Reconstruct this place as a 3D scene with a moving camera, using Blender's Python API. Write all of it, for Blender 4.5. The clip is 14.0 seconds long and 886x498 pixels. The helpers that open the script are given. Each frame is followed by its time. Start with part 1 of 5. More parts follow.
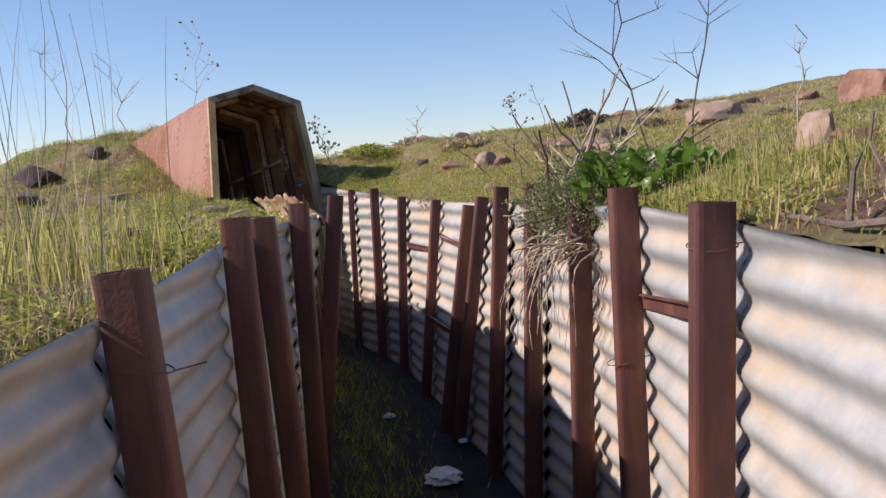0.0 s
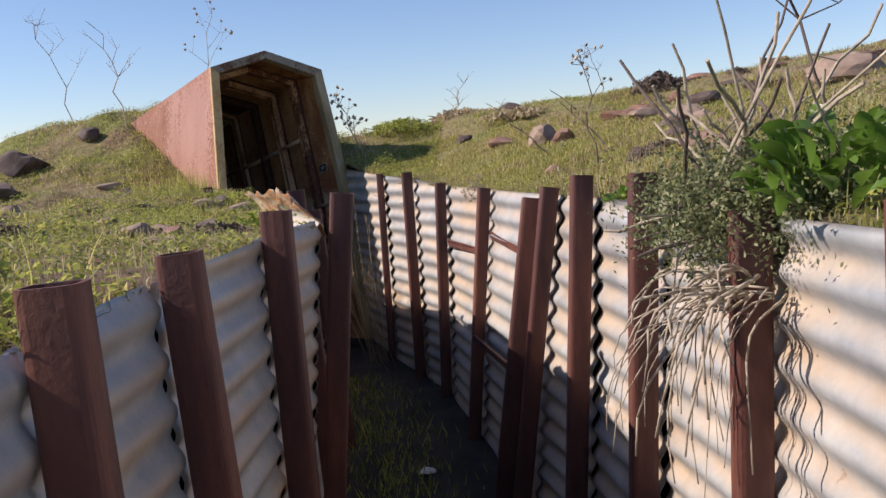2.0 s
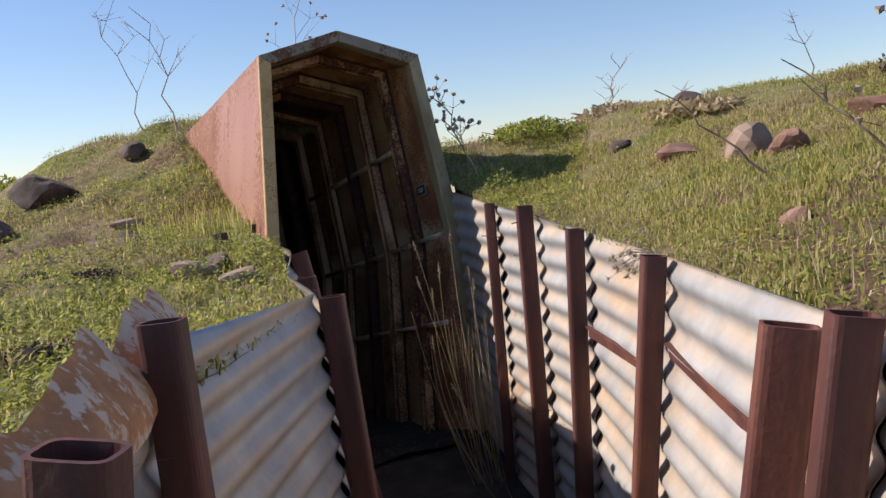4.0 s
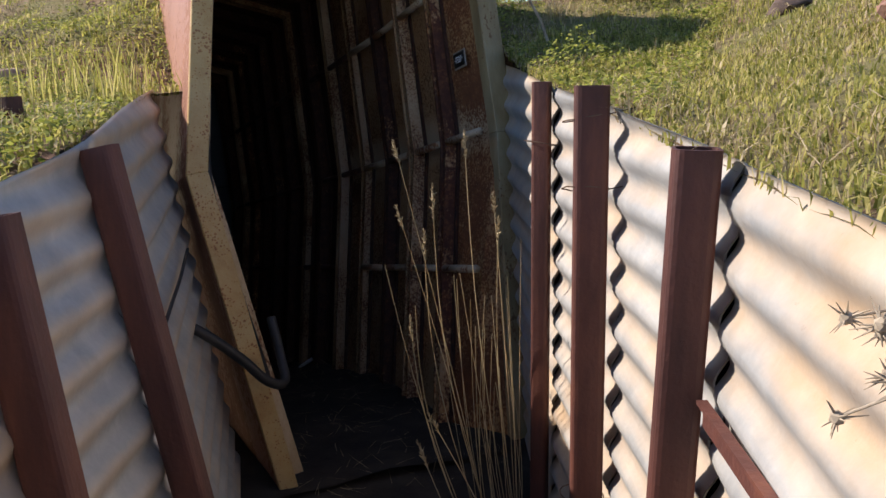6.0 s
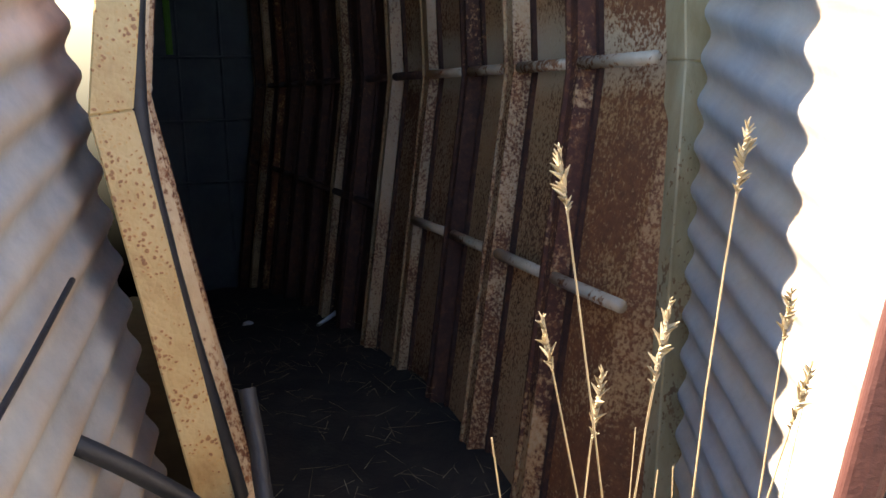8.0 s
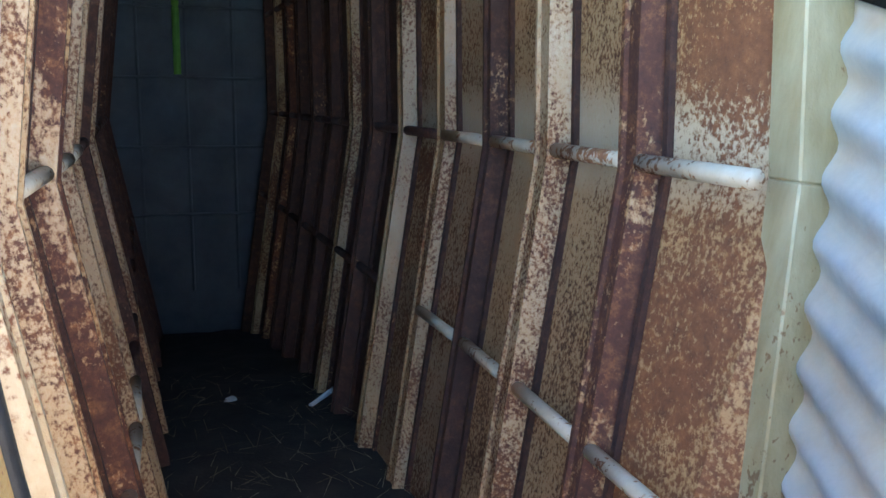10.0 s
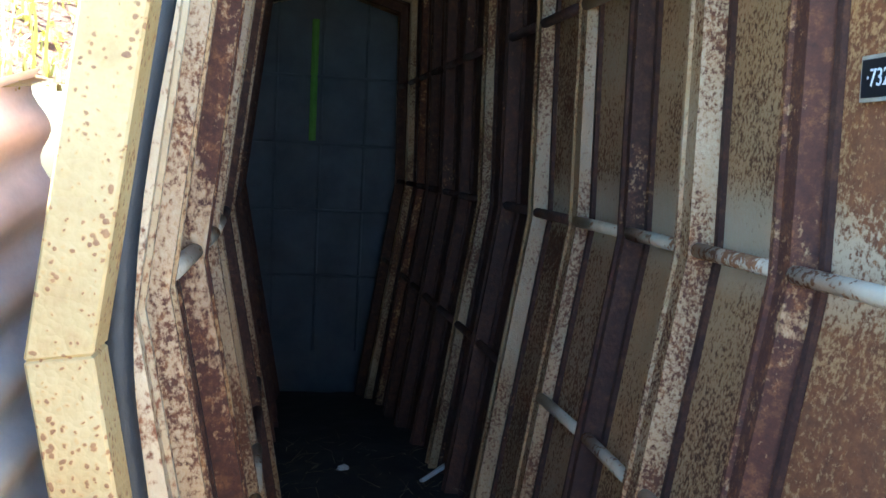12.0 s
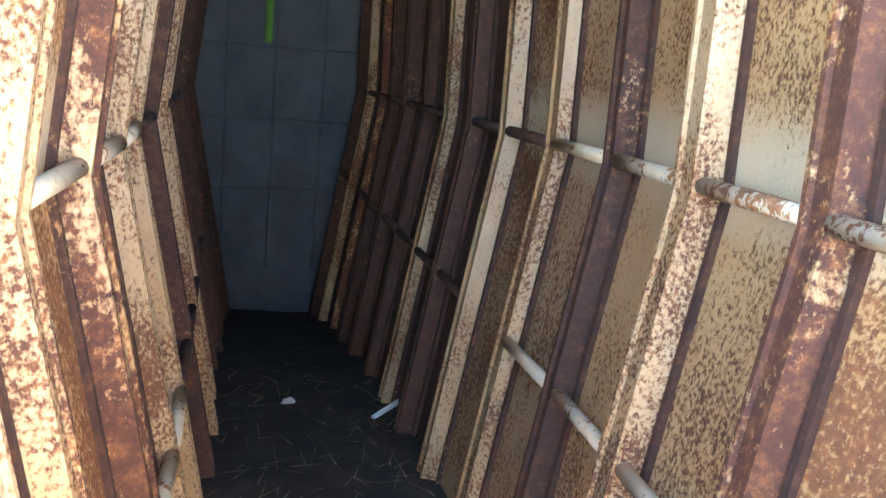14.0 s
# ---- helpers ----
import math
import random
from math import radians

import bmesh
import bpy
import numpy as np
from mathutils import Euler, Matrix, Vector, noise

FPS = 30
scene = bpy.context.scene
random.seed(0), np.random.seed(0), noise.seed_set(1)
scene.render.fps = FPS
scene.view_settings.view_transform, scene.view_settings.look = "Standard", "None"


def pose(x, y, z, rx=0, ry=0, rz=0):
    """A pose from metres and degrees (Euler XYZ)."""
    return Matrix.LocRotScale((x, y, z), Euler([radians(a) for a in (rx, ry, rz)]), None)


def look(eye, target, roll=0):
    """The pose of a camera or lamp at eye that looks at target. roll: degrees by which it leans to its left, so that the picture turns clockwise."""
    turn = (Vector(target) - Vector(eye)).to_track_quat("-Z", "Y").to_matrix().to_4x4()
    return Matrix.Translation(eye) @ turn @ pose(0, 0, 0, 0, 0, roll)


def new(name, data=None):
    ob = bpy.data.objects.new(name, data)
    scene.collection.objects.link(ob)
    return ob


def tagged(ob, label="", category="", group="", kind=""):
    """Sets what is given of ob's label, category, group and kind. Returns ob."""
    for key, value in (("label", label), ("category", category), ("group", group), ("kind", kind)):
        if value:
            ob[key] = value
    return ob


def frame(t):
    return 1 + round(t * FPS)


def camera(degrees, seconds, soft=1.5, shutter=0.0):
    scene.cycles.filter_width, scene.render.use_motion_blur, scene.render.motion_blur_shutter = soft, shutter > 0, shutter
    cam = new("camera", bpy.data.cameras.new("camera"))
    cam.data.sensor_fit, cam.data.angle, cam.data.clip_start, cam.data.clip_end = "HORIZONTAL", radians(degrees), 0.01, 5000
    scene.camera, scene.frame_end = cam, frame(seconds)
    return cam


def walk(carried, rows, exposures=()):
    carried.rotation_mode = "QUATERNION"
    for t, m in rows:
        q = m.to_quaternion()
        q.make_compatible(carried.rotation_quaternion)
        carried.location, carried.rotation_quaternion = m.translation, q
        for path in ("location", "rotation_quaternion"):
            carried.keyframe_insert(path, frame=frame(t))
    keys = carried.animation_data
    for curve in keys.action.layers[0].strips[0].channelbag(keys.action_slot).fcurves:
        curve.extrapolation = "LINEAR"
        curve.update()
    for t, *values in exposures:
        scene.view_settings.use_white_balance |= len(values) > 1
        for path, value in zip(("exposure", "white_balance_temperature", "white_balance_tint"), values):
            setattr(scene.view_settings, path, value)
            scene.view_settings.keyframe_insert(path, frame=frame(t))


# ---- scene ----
cam = camera(54.1, 14.0)
PATH = [
    (0, (0.01, 0.039, 1.35), (-0.004, 2.032, 1.174), -3.1),
    (0.5, (-0.037, 0.234, 1.371), (0.042, 2.224, 1.188), -1.6),
    (1, (0.051, 0.581, 1.328), (-0.024, 2.569, 1.118), -0.8),
    (1.5, (0.065, 0.922, 1.363), (-0.126, 2.901, 1.147), -3.2),
    (2, (-0.03, 1.219, 1.38), (-0.145, 3.203, 1.153), -4.2),
    (2.5, (-0.01, 1.724, 1.397), (-0.126, 3.712, 1.213), -2.2),
    (3, (-0.034, 2.142, 1.472), (-0.258, 4.12, 1.273), -3.8),
    (3.2, (-0.057, 2.342, 1.495), (-0.363, 4.311, 1.326), -5.0),
    (5.3, (-0.029, 4.407, 1.313), (-0.654, 6.271, 0.944), -3.6),
    (5.5, (-0.075, 4.528, 1.299), (-0.714, 6.381, 0.902), -2.9),
    (6, (-0.205, 4.947, 1.315), (-0.917, 6.766, 0.884), -1.6),
    (6.5, (-0.392, 5.244, 1.301), (-1.181, 7.02, 0.829), -0.3),
    (7, (-0.569, 5.553, 1.297), (-1.419, 7.281, 0.756), 0.0),
    (7.5, (-0.715, 5.883, 1.298), (-1.571, 7.575, 0.664), -0.1),
    (8, (-0.868, 6.165, 1.304), (-1.62, 7.869, 0.573), 2.7),
    (8.5, (-1.024, 6.414, 1.345), (-1.725, 8.128, 0.592), 5.5),
    (8.7, (-1.048, 6.476, 1.357), (-1.766, 8.177, 0.588), 4.9),
    (10.8, (-1.086, 6.743, 1.342), (-2.11, 8.319, 0.656), 4.4),
    (11, (-1.113, 6.732, 1.359), (-2.223, 8.242, 0.66), 3.6),
    (11.5, (-1.126, 6.716, 1.378), (-2.257, 8.237, 0.739), 4.6),
    (12, (-1.121, 6.717, 1.386), (-2.196, 8.293, 0.786), 4.9),
    (12.5, (-1.111, 6.716, 1.383), (-2.114, 8.335, 0.771), 5.0),
    (13, (-1.121, 6.723, 1.378), (-1.912, 8.464, 0.791), 5.3),
    (13.5, (-1.173, 6.775, 1.348), (-1.925, 8.465, 0.588), 6.9),
    (14, (-1.264, 6.964, 1.318), (-2.221, 8.539, 0.541), 7.8),
]
EXPOSURES = [(0, 0.3, 6500, 22), (3.2, 0.25, 6500, 21), (5.3, 0.4, 6600, 18), (6.5, 0.8, 6700, 18), (7.5, 1.7, 7000, 17), (8.0, 2.5, 7200, 16), (8.5, 3.75, 7600, 17), (10.8, 4.0, 5900, 1), (11.1, 4.0, 5900, 1), (11.5, 3.7, 6000, 1), (12.5, 3.75, 6000, 4), (13.0, 4.4, 7900, 15), (13.6, 4.9, 7700, 13), (14, 5.35, 7500, 9)]
walk(cam, [(t, look(eye, target, roll)) for t, eye, target, roll in PATH], EXPOSURES)


# ---- world and sun ----
SUN_AZ, SUN_EL = 96.0, 37.0        # degrees to the left of +y, and above the horizon
world = bpy.data.worlds.new("sky")
scene.world = world
world.use_nodes = True
wn = world.node_tree
sky = wn.nodes.new("ShaderNodeTexSky")
sky.sky_type, sky.sun_disc = "NISHITA", False
sky.sun_elevation, sky.sun_rotation = radians(SUN_EL), radians(-SUN_AZ)
sky.air_density, sky.dust_density, sky.ozone_density = 1.0, 0.05, 4.6
wn.links.new(sky.outputs[0], wn.nodes["Background"].inputs[0])
wn.nodes["Background"].inputs[1].default_value = 0.112
sun = new("sun", bpy.data.lights.new("sun", "SUN"))
sun.data.energy, sun.data.angle, sun.data.color = 5.0, radians(0.5), (1.0, 0.93, 0.82)
sx, sy = -math.sin(radians(SUN_AZ)), math.cos(radians(SUN_AZ))
sun.matrix_world = look((sx * 50, sy * 50, 50 * math.tan(radians(SUN_EL))), (0, 0, 0))


# ---- materials ----
def material(name, rough=0.7, metal=0.0):
    m = bpy.data.materials.new(name)
    m.use_nodes = True
    b = m.node_tree.nodes["Principled BSDF"]
    b.inputs["Roughness"].default_value, b.inputs["Metallic"].default_value = rough, metal
    return m, m.node_tree, b


def link(nt, a, b):
    nt.links.new(a, b)


def noise_tex(nt, scale, detail=6.0, rough=0.6, coords=None, stretch=None):
    n = nt.nodes.new("ShaderNodeTexNoise")
    n.inputs["Scale"].default_value, n.inputs["Detail"].default_value, n.inputs["Roughness"].default_value = scale, detail, rough
    if coords is None:
        coords = nt.nodes.new("ShaderNodeTexCoord").outputs["Object"]
    if stretch:
        mp = nt.nodes.new("ShaderNodeMapping")
        mp.inputs["Scale"].default_value = stretch
        link(nt, coords, mp.inputs["Vector"])
        coords = mp.outputs[0]
    link(nt, coords, n.inputs["Vector"])
    return n.outputs["Fac"]


def ramp(nt, fac, stops):
    r = nt.nodes.new("ShaderNodeValToRGB")
    el = r.color_ramp.elements
    while len(el) < len(stops):
        el.new(0.5)
    for e, (p, c) in zip(el, stops):
        e.position, e.color = p, (*c, 1.0)
    link(nt, fac, r.inputs[0])
    return r.outputs[0]


def mix(nt, fac, a, b):
    n = nt.nodes.new("ShaderNodeMix")
    n.data_type = "RGBA"
    for v, k in ((fac, 0), (a, 6), (b, 7)):
        if isinstance(v, (int, float)):
            n.inputs[k].default_value = v
        elif isinstance(v, tuple):
            n.inputs[k].default_value = (*v, 1.0)
        else:
            link(nt, v, n.inputs[k])
    return n.outputs[2]


def bump(nt, b, fac, strength, dist=0.01):
    n = nt.nodes.new("ShaderNodeBump")
    n.inputs["Strength"].default_value, n.inputs["Distance"].default_value = strength, dist
    link(nt, fac, n.inputs["Height"])
    link(nt, n.outputs[0], b.inputs["Normal"])


def world_coords(nt):
    return nt.nodes.new("ShaderNodeNewGeometry").outputs["Position"]


def object_random(nt):
    return nt.nodes.new("ShaderNodeObjectInfo").outputs["Random"]


def rusty(name, stops, scale=9.0, rough=0.75, metal=0.25, stretch=None, strength=0.4):
    m, nt, b = material(name, rough, metal)
    w = world_coords(nt)
    link(nt, ramp(nt, noise_tex(nt, scale, 8, 0.65, w, stretch), stops), b.inputs["Base Color"])
    bump(nt, b, noise_tex(nt, 90, 4, 0.6, w), strength, 0.003)
    return m


def spotted(name, base, rust, scale, amount, stretch=(1, 1, 1), rough=0.65, fine=14.0, grain=0.8, vary=0.12):
    """Old paint with rust that eats into it in specks and runs."""
    m, nt, b = material(name, rough, 0.0)
    w = world_coords(nt)
    big = noise_tex(nt, scale, 6, 0.6, w, stretch)
    speck = noise_tex(nt, scale * fine, 3, 0.6, w, (1, 1, 0.75))
    rnd = object_random(nt)
    sm = nt.nodes.new("ShaderNodeMath")
    sm.operation = "MULTIPLY_ADD"
    link(nt, speck, sm.inputs[0])
    sm.inputs[1].default_value = grain
    link(nt, big, sm.inputs[2])
    sh = nt.nodes.new("ShaderNodeMath")
    sh.operation = "MULTIPLY_ADD"
    link(nt, rnd, sh.inputs[0])
    sh.inputs[1].default_value = vary
    link(nt, sm.outputs[0], sh.inputs[2])
    half = nt.nodes.new("ShaderNodeMath")
    half.operation = "MULTIPLY"
    link(nt, sh.outputs[0], half.inputs[0])
    half.inputs[1].default_value = 0.6
    cut = ramp(nt, half.outputs[0], [(amount * 0.6 - 0.018, (0, 0, 0)), (amount * 0.6 + 0.018, (1, 1, 1))])
    paint = ramp(nt, noise_tex(nt, scale * 0.9, 8, 0.65, w, stretch), base)
    oxide = ramp(nt, noise_tex(nt, scale * 3, 8, 0.7, w, stretch), rust)
    link(nt, mix(nt, cut, paint, oxide), b.inputs["Base Color"])
    link(nt, ramp(nt, cut, [(0.0, (0.5, 0.5, 0.5)), (1.0, (0.85, 0.85, 0.85))]), b.inputs["Roughness"])
    bump(nt, b, sh.outputs[0], 0.5, 0.004)
    return m


def sheet_metal():
    """Galvanised sheet gone dull, with tan rust lying in its grooves."""
    m, nt, b = material("galvanised_sheet", 0.48, 0.22)
    w = world_coords(nt)
    rnd = object_random(nt)
    zinc = ramp(nt, noise_tex(nt, 5, 9, 0.7, w), [(0.3, (0.29, 0.30, 0.30)), (0.5, (0.42, 0.425, 0.41)), (0.72, (0.58, 0.57, 0.53))])
    tan = ramp(nt, noise_tex(nt, 9, 6, 0.6, w), [(0.3, (0.52, 0.34, 0.18)), (0.6, (0.64, 0.48, 0.31)), (0.8, (0.68, 0.56, 0.40))])
    at = nt.nodes.new("ShaderNodeAttribute")
    at.attribute_name = "groove"
    blot = noise_tex(nt, 2.3, 7, 0.62, w, (1, 1, 2.2))
    ad = nt.nodes.new("ShaderNodeMath")
    ad.operation = "MULTIPLY_ADD"
    link(nt, at.outputs["Fac"], ad.inputs[0])
    ad.inputs[1].default_value = 0.26
    link(nt, blot, ad.inputs[2])
    a2 = nt.nodes.new("ShaderNodeMath")
    a2.operation = "MULTIPLY_ADD"
    link(nt, rnd, a2.inputs[0])
    a2.inputs[1].default_value = 0.14
    link(nt, ad.outputs[0], a2.inputs[2])
    fac = ramp(nt, a2.outputs[0], [(0.60, (0, 0, 0)), (0.95, (0.8, 0.8, 0.8))])
    col = mix(nt, fac, zinc, tan)
    rust = ramp(nt, noise_tex(nt, 14, 9, 0.75, w), [(0.66, (0, 0, 0)), (0.74, (0.8, 0.8, 0.8))])
    link(nt, mix(nt, rust, col, (0.26, 0.12, 0.06)), b.inputs["Base Color"])
    bump(nt, b, noise_tex(nt, 60, 5, 0.65, w), 0.25, 0.003)
    return m


def flaking(name, cream, rust, grain, big, amount, vary, bare=True, stain=0.6, patchy=1.5, core=(0.17, 0.055, 0.020)):
    """Cream paint pierced by fine rust specks that close up into solid rust; it held best above the tie bars."""
    m, nt, b = material(name, 0.6)
    w = world_coords(nt)
    rnd = object_random(nt)

    def madd(a, k, c):
        n = nt.nodes.new("ShaderNodeMath")
        n.operation = "MULTIPLY_ADD"
        link(nt, a, n.inputs[0])
        n.inputs[1].default_value = k
        if isinstance(c, float):
            n.inputs[2].default_value = c
        else:
            link(nt, c, n.inputs[2])
        return n.outputs[0]

    speck = noise_tex(nt, grain, 3, 0.65, w, (1, 1, 0.8))
    patches = noise_tex(nt, big, 7, 0.62, w, (1, 1, 0.6))
    total = madd(rnd, vary, madd(patches, patchy, speck))
    if bare:
        xyz = nt.nodes.new("ShaderNodeSeparateXYZ")
        link(nt, nt.nodes.new("ShaderNodeTexCoord").outputs["Object"], xyz.inputs[0])
        up = madd(xyz.outputs[2], 0.4, 1.0)
        band = ramp(nt, up, [(0.500, (0, 0, 0)), (0.522, (0.9, 0.9, 0.9)), (0.555, (1, 1, 1)), (0.590, (0, 0, 0))])
        total = madd(band, -0.20, total)
    scaled = madd(total, 0.5, 0.0)
    k = amount * 0.5
    cut = ramp(nt, scaled, [(k - 0.045, (0, 0, 0)), (k + 0.035, (1, 1, 1))])
    deep = ramp(nt, scaled, [(k, (0, 0, 0)), (k + 0.10, (1, 1, 1))])
    near = ramp(nt, scaled, [(k - 0.28, (0, 0, 0)), (k - 0.02, (stain, stain, stain))])
    paint = ramp(nt, noise_tex(nt, big * 1.7, 8, 0.65, w, (1, 1, 0.5)), cream)
    paint = mix(nt, near, paint, (0.44, 0.225, 0.085))
    if bare:
        paint = mix(nt, mix(nt, 0.62, (0, 0, 0), band), paint, (0.62, 0.50, 0.33))
    oxide = ramp(nt, noise_tex(nt, grain * 0.35, 6, 0.8, w), rust)
    oxide = mix(nt, mix(nt, deep, (0, 0, 0), (0.55, 0.55, 0.55)), oxide, core)
    link(nt, mix(nt, cut, paint, oxide), b.inputs["Base Color"])
    link(nt, ramp(nt, cut, [(0.0, (0.42, 0.42, 0.42)), (1.0, (0.85, 0.85, 0.85))]), b.inputs["Roughness"])
    bump(nt, b, scaled, 0.6, 0.006)
    return m


POST = rusty("post_rust", [(0.3, (0.05, 0.018, 0.015)), (0.5, (0.105, 0.036, 0.026)), (0.64, (0.17, 0.06, 0.036)), (0.8, (0.33, 0.14, 0.065))], 8, 0.62, 0.0, (1, 1, 0.22), 0.5)
SHEET = sheet_metal()
SKIN = spotted("shelter_skin", [(0.3, (0.29, 0.135, 0.09)), (0.7, (0.42, 0.215, 0.15))], [(0.3, (0.19, 0.078, 0.045)), (0.7, (0.33, 0.15, 0.09))], 3, 0.98, (1, 1, 0.3), fine=20)
CREAM = [(0.3, (0.46, 0.32, 0.17)), (0.5, (0.57, 0.43, 0.255)), (0.72, (0.68, 0.56, 0.38))]
OXIDE = [(0.3, (0.05, 0.020, 0.011)), (0.5, (0.125, 0.050, 0.022)), (0.7, (0.28, 0.125, 0.046))]
PANEL = flaking("panel_paint", [(0.3, (0.37, 0.25, 0.13)), (0.5, (0.47, 0.335, 0.185)), (0.72, (0.58, 0.45, 0.28))], OXIDE, 130, 4.0, 1.07, 0.06, stain=0.75, patchy=0.85, core=(0.085, 0.034, 0.016))
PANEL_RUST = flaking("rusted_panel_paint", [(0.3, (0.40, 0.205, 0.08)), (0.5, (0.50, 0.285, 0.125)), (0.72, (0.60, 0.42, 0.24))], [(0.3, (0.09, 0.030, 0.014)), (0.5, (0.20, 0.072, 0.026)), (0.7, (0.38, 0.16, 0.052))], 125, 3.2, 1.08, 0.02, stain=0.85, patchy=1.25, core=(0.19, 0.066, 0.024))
END = rusty("end_wall_paint", [(0.3, (0.075, 0.084, 0.090)), (0.7, (0.13, 0.142, 0.148))], 4, 0.8, 0.0)
LIME = rusty("lime_green", [(0.3, (0.12, 0.30, 0.04)), (0.7, (0.2, 0.42, 0.06))], 9, 0.8, 0.0)
DULL = spotted("dull_frame_paint", [(0.3, (0.20, 0.16, 0.11)), (0.7, (0.32, 0.26, 0.18))], [(0.3, (0.09, 0.04, 0.02)), (0.7, (0.2, 0.1, 0.05))], 9, 1.0, fine=10)
OLIVE = spotted("olive_frame_paint", [(0.3, (0.20, 0.13, 0.055)), (0.5, (0.34, 0.255, 0.125)), (0.75, (0.50, 0.41, 0.245))], [(0.3, (0.12, 0.06, 0.025)), (0.7, (0.28, 0.16, 0.07))], 9, 1.06, (1, 1, 0.25), fine=9)
TORN = spotted("torn_sheet_rust", [(0.3, (0.55, 0.36, 0.22)), (0.7, (0.72, 0.58, 0.44))], [(0.3, (0.38, 0.16, 0.06)), (0.7, (0.56, 0.28, 0.12))], 7, 0.95, fine=6)
# These two darken the far bays in colour for shade; the second is also real rust.
SHADE_PANEL = flaking("shaded_panel_paint", [(0.3, (0.20, 0.15, 0.095)), (0.5, (0.29, 0.225, 0.15)), (0.72, (0.40, 0.33, 0.23))], OXIDE, 110, 3.2, 1.10, 0.10, patchy=1.0)
RUST_SHADE = flaking("rust_and_shade", [(0.3, (0.20, 0.14, 0.085)), (0.7, (0.38, 0.29, 0.19))], [(0.3, (0.025, 0.010, 0.008)), (0.5, (0.075, 0.029, 0.016)), (0.7, (0.22, 0.09, 0.036))], 85, 6, 0.86, 0.06, False, 0.9, 1.3, (0.045, 0.017, 0.011))
RIB = flaking("rib_paint", CREAM, [(0.3, (0.055, 0.02, 0.012)), (0.5, (0.15, 0.052, 0.022)), (0.7, (0.40, 0.17, 0.055))], 140, 5, 1.13, 0.06, False, 0.75, 1.1, (0.10, 0.036, 0.017))
RIB_PALE = flaking("pale_rib_paint", CREAM, [(0.3, (0.08, 0.028, 0.014)), (0.5, (0.20, 0.07, 0.026)), (0.7, (0.40, 0.16, 0.055))], 90, 5, 1.27, 0.0, False, 0.35, 1.2)
RIB_TAN = flaking("tan_rib_paint", [(0.3, (0.25, 0.16, 0.08)), (0.5, (0.36, 0.25, 0.135)), (0.72, (0.49, 0.37, 0.225))], OXIDE, 135, 4, 1.10, 0.12, False, 0.5, 1.0)
RIB_RED = flaking("rusted_rib_paint", CREAM, [(0.3, (0.03, 0.012, 0.009)), (0.5, (0.11, 0.036, 0.018)), (0.7, (0.40, 0.155, 0.05))], 85, 7, 1.14, 0.02, False, 0.95, 1.5, (0.085, 0.028, 0.015))
RIB_PAINT = (RIB_RED, RIB, RUST_SHADE, RIB_TAN, RIB_TAN, RUST_SHADE, RIB_TAN, RUST_SHADE, RUST_SHADE, RUST_SHADE)
BAR = spotted("bar_paint", [(0.3, (0.40, 0.30, 0.19)), (0.7, (0.58, 0.47, 0.33))], [(0.3, (0.12, 0.045, 0.02)), (0.7, (0.36, 0.16, 0.06))], 10, 1.07, fine=8)


def dotted(name, base, rust):
    """Yellowed paint with round rust pits of many sizes."""
    m, nt, b = material(name, 0.55)
    w = world_coords(nt)
    v = nt.nodes.new("ShaderNodeTexVoronoi")
    v.inputs["Scale"].default_value, v.inputs["Randomness"].default_value = 105.0, 1.0
    warp = nt.nodes.new("ShaderNodeVectorMath")
    warp.operation = "MULTIPLY_ADD"
    nz = nt.nodes.new("ShaderNodeTexNoise")
    nz.inputs["Scale"].default_value = 45.0
    link(nt, w, nz.inputs["Vector"])
    link(nt, nz.outputs["Color"], warp.inputs[0])
    warp.inputs[1].default_value = (0.012, 0.012, 0.012)
    link(nt, w, warp.inputs[2])
    link(nt, warp.outputs[0], v.inputs["Vector"])
    size = ramp(nt, noise_tex(nt, 13, 5, 0.7, w), [(0.36, (0.0, 0.0, 0.0)), (0.5, (0.2, 0.2, 0.2)), (0.64, (0.42, 0.42, 0.42)), (0.78, (0.8, 0.8, 0.8))])
    sub = nt.nodes.new("ShaderNodeMath")
    sub.operation = "SUBTRACT"
    link(nt, size, sub.inputs[0])
    link(nt, v.outputs["Distance"], sub.inputs[1])
    wob = nt.nodes.new("ShaderNodeMath")
    wob.operation = "MULTIPLY_ADD"
    link(nt, noise_tex(nt, 160, 3, 0.6, w), wob.inputs[0])
    wob.inputs[1].default_value = 0.35
    link(nt, sub.outputs[0], wob.inputs[2])
    cut = ramp(nt, wob.outputs[0], [(0.12, (0, 0, 0)), (0.20, (1, 1, 1))])
    halo = ramp(nt, wob.outputs[0], [(0.0, (0, 0, 0)), (0.16, (0.7, 0.7, 0.7))])
    paint = ramp(nt, noise_tex(nt, 6, 8, 0.7, w), base)
    paint = mix(nt, halo, paint, (0.55, 0.30, 0.09))
    link(nt, mix(nt, cut, paint, ramp(nt, noise_tex(nt, 60, 5, 0.7, w), rust)), b.inputs["Base Color"])
    bump(nt, b, wob.outputs[0], 0.4, 0.003)
    return m


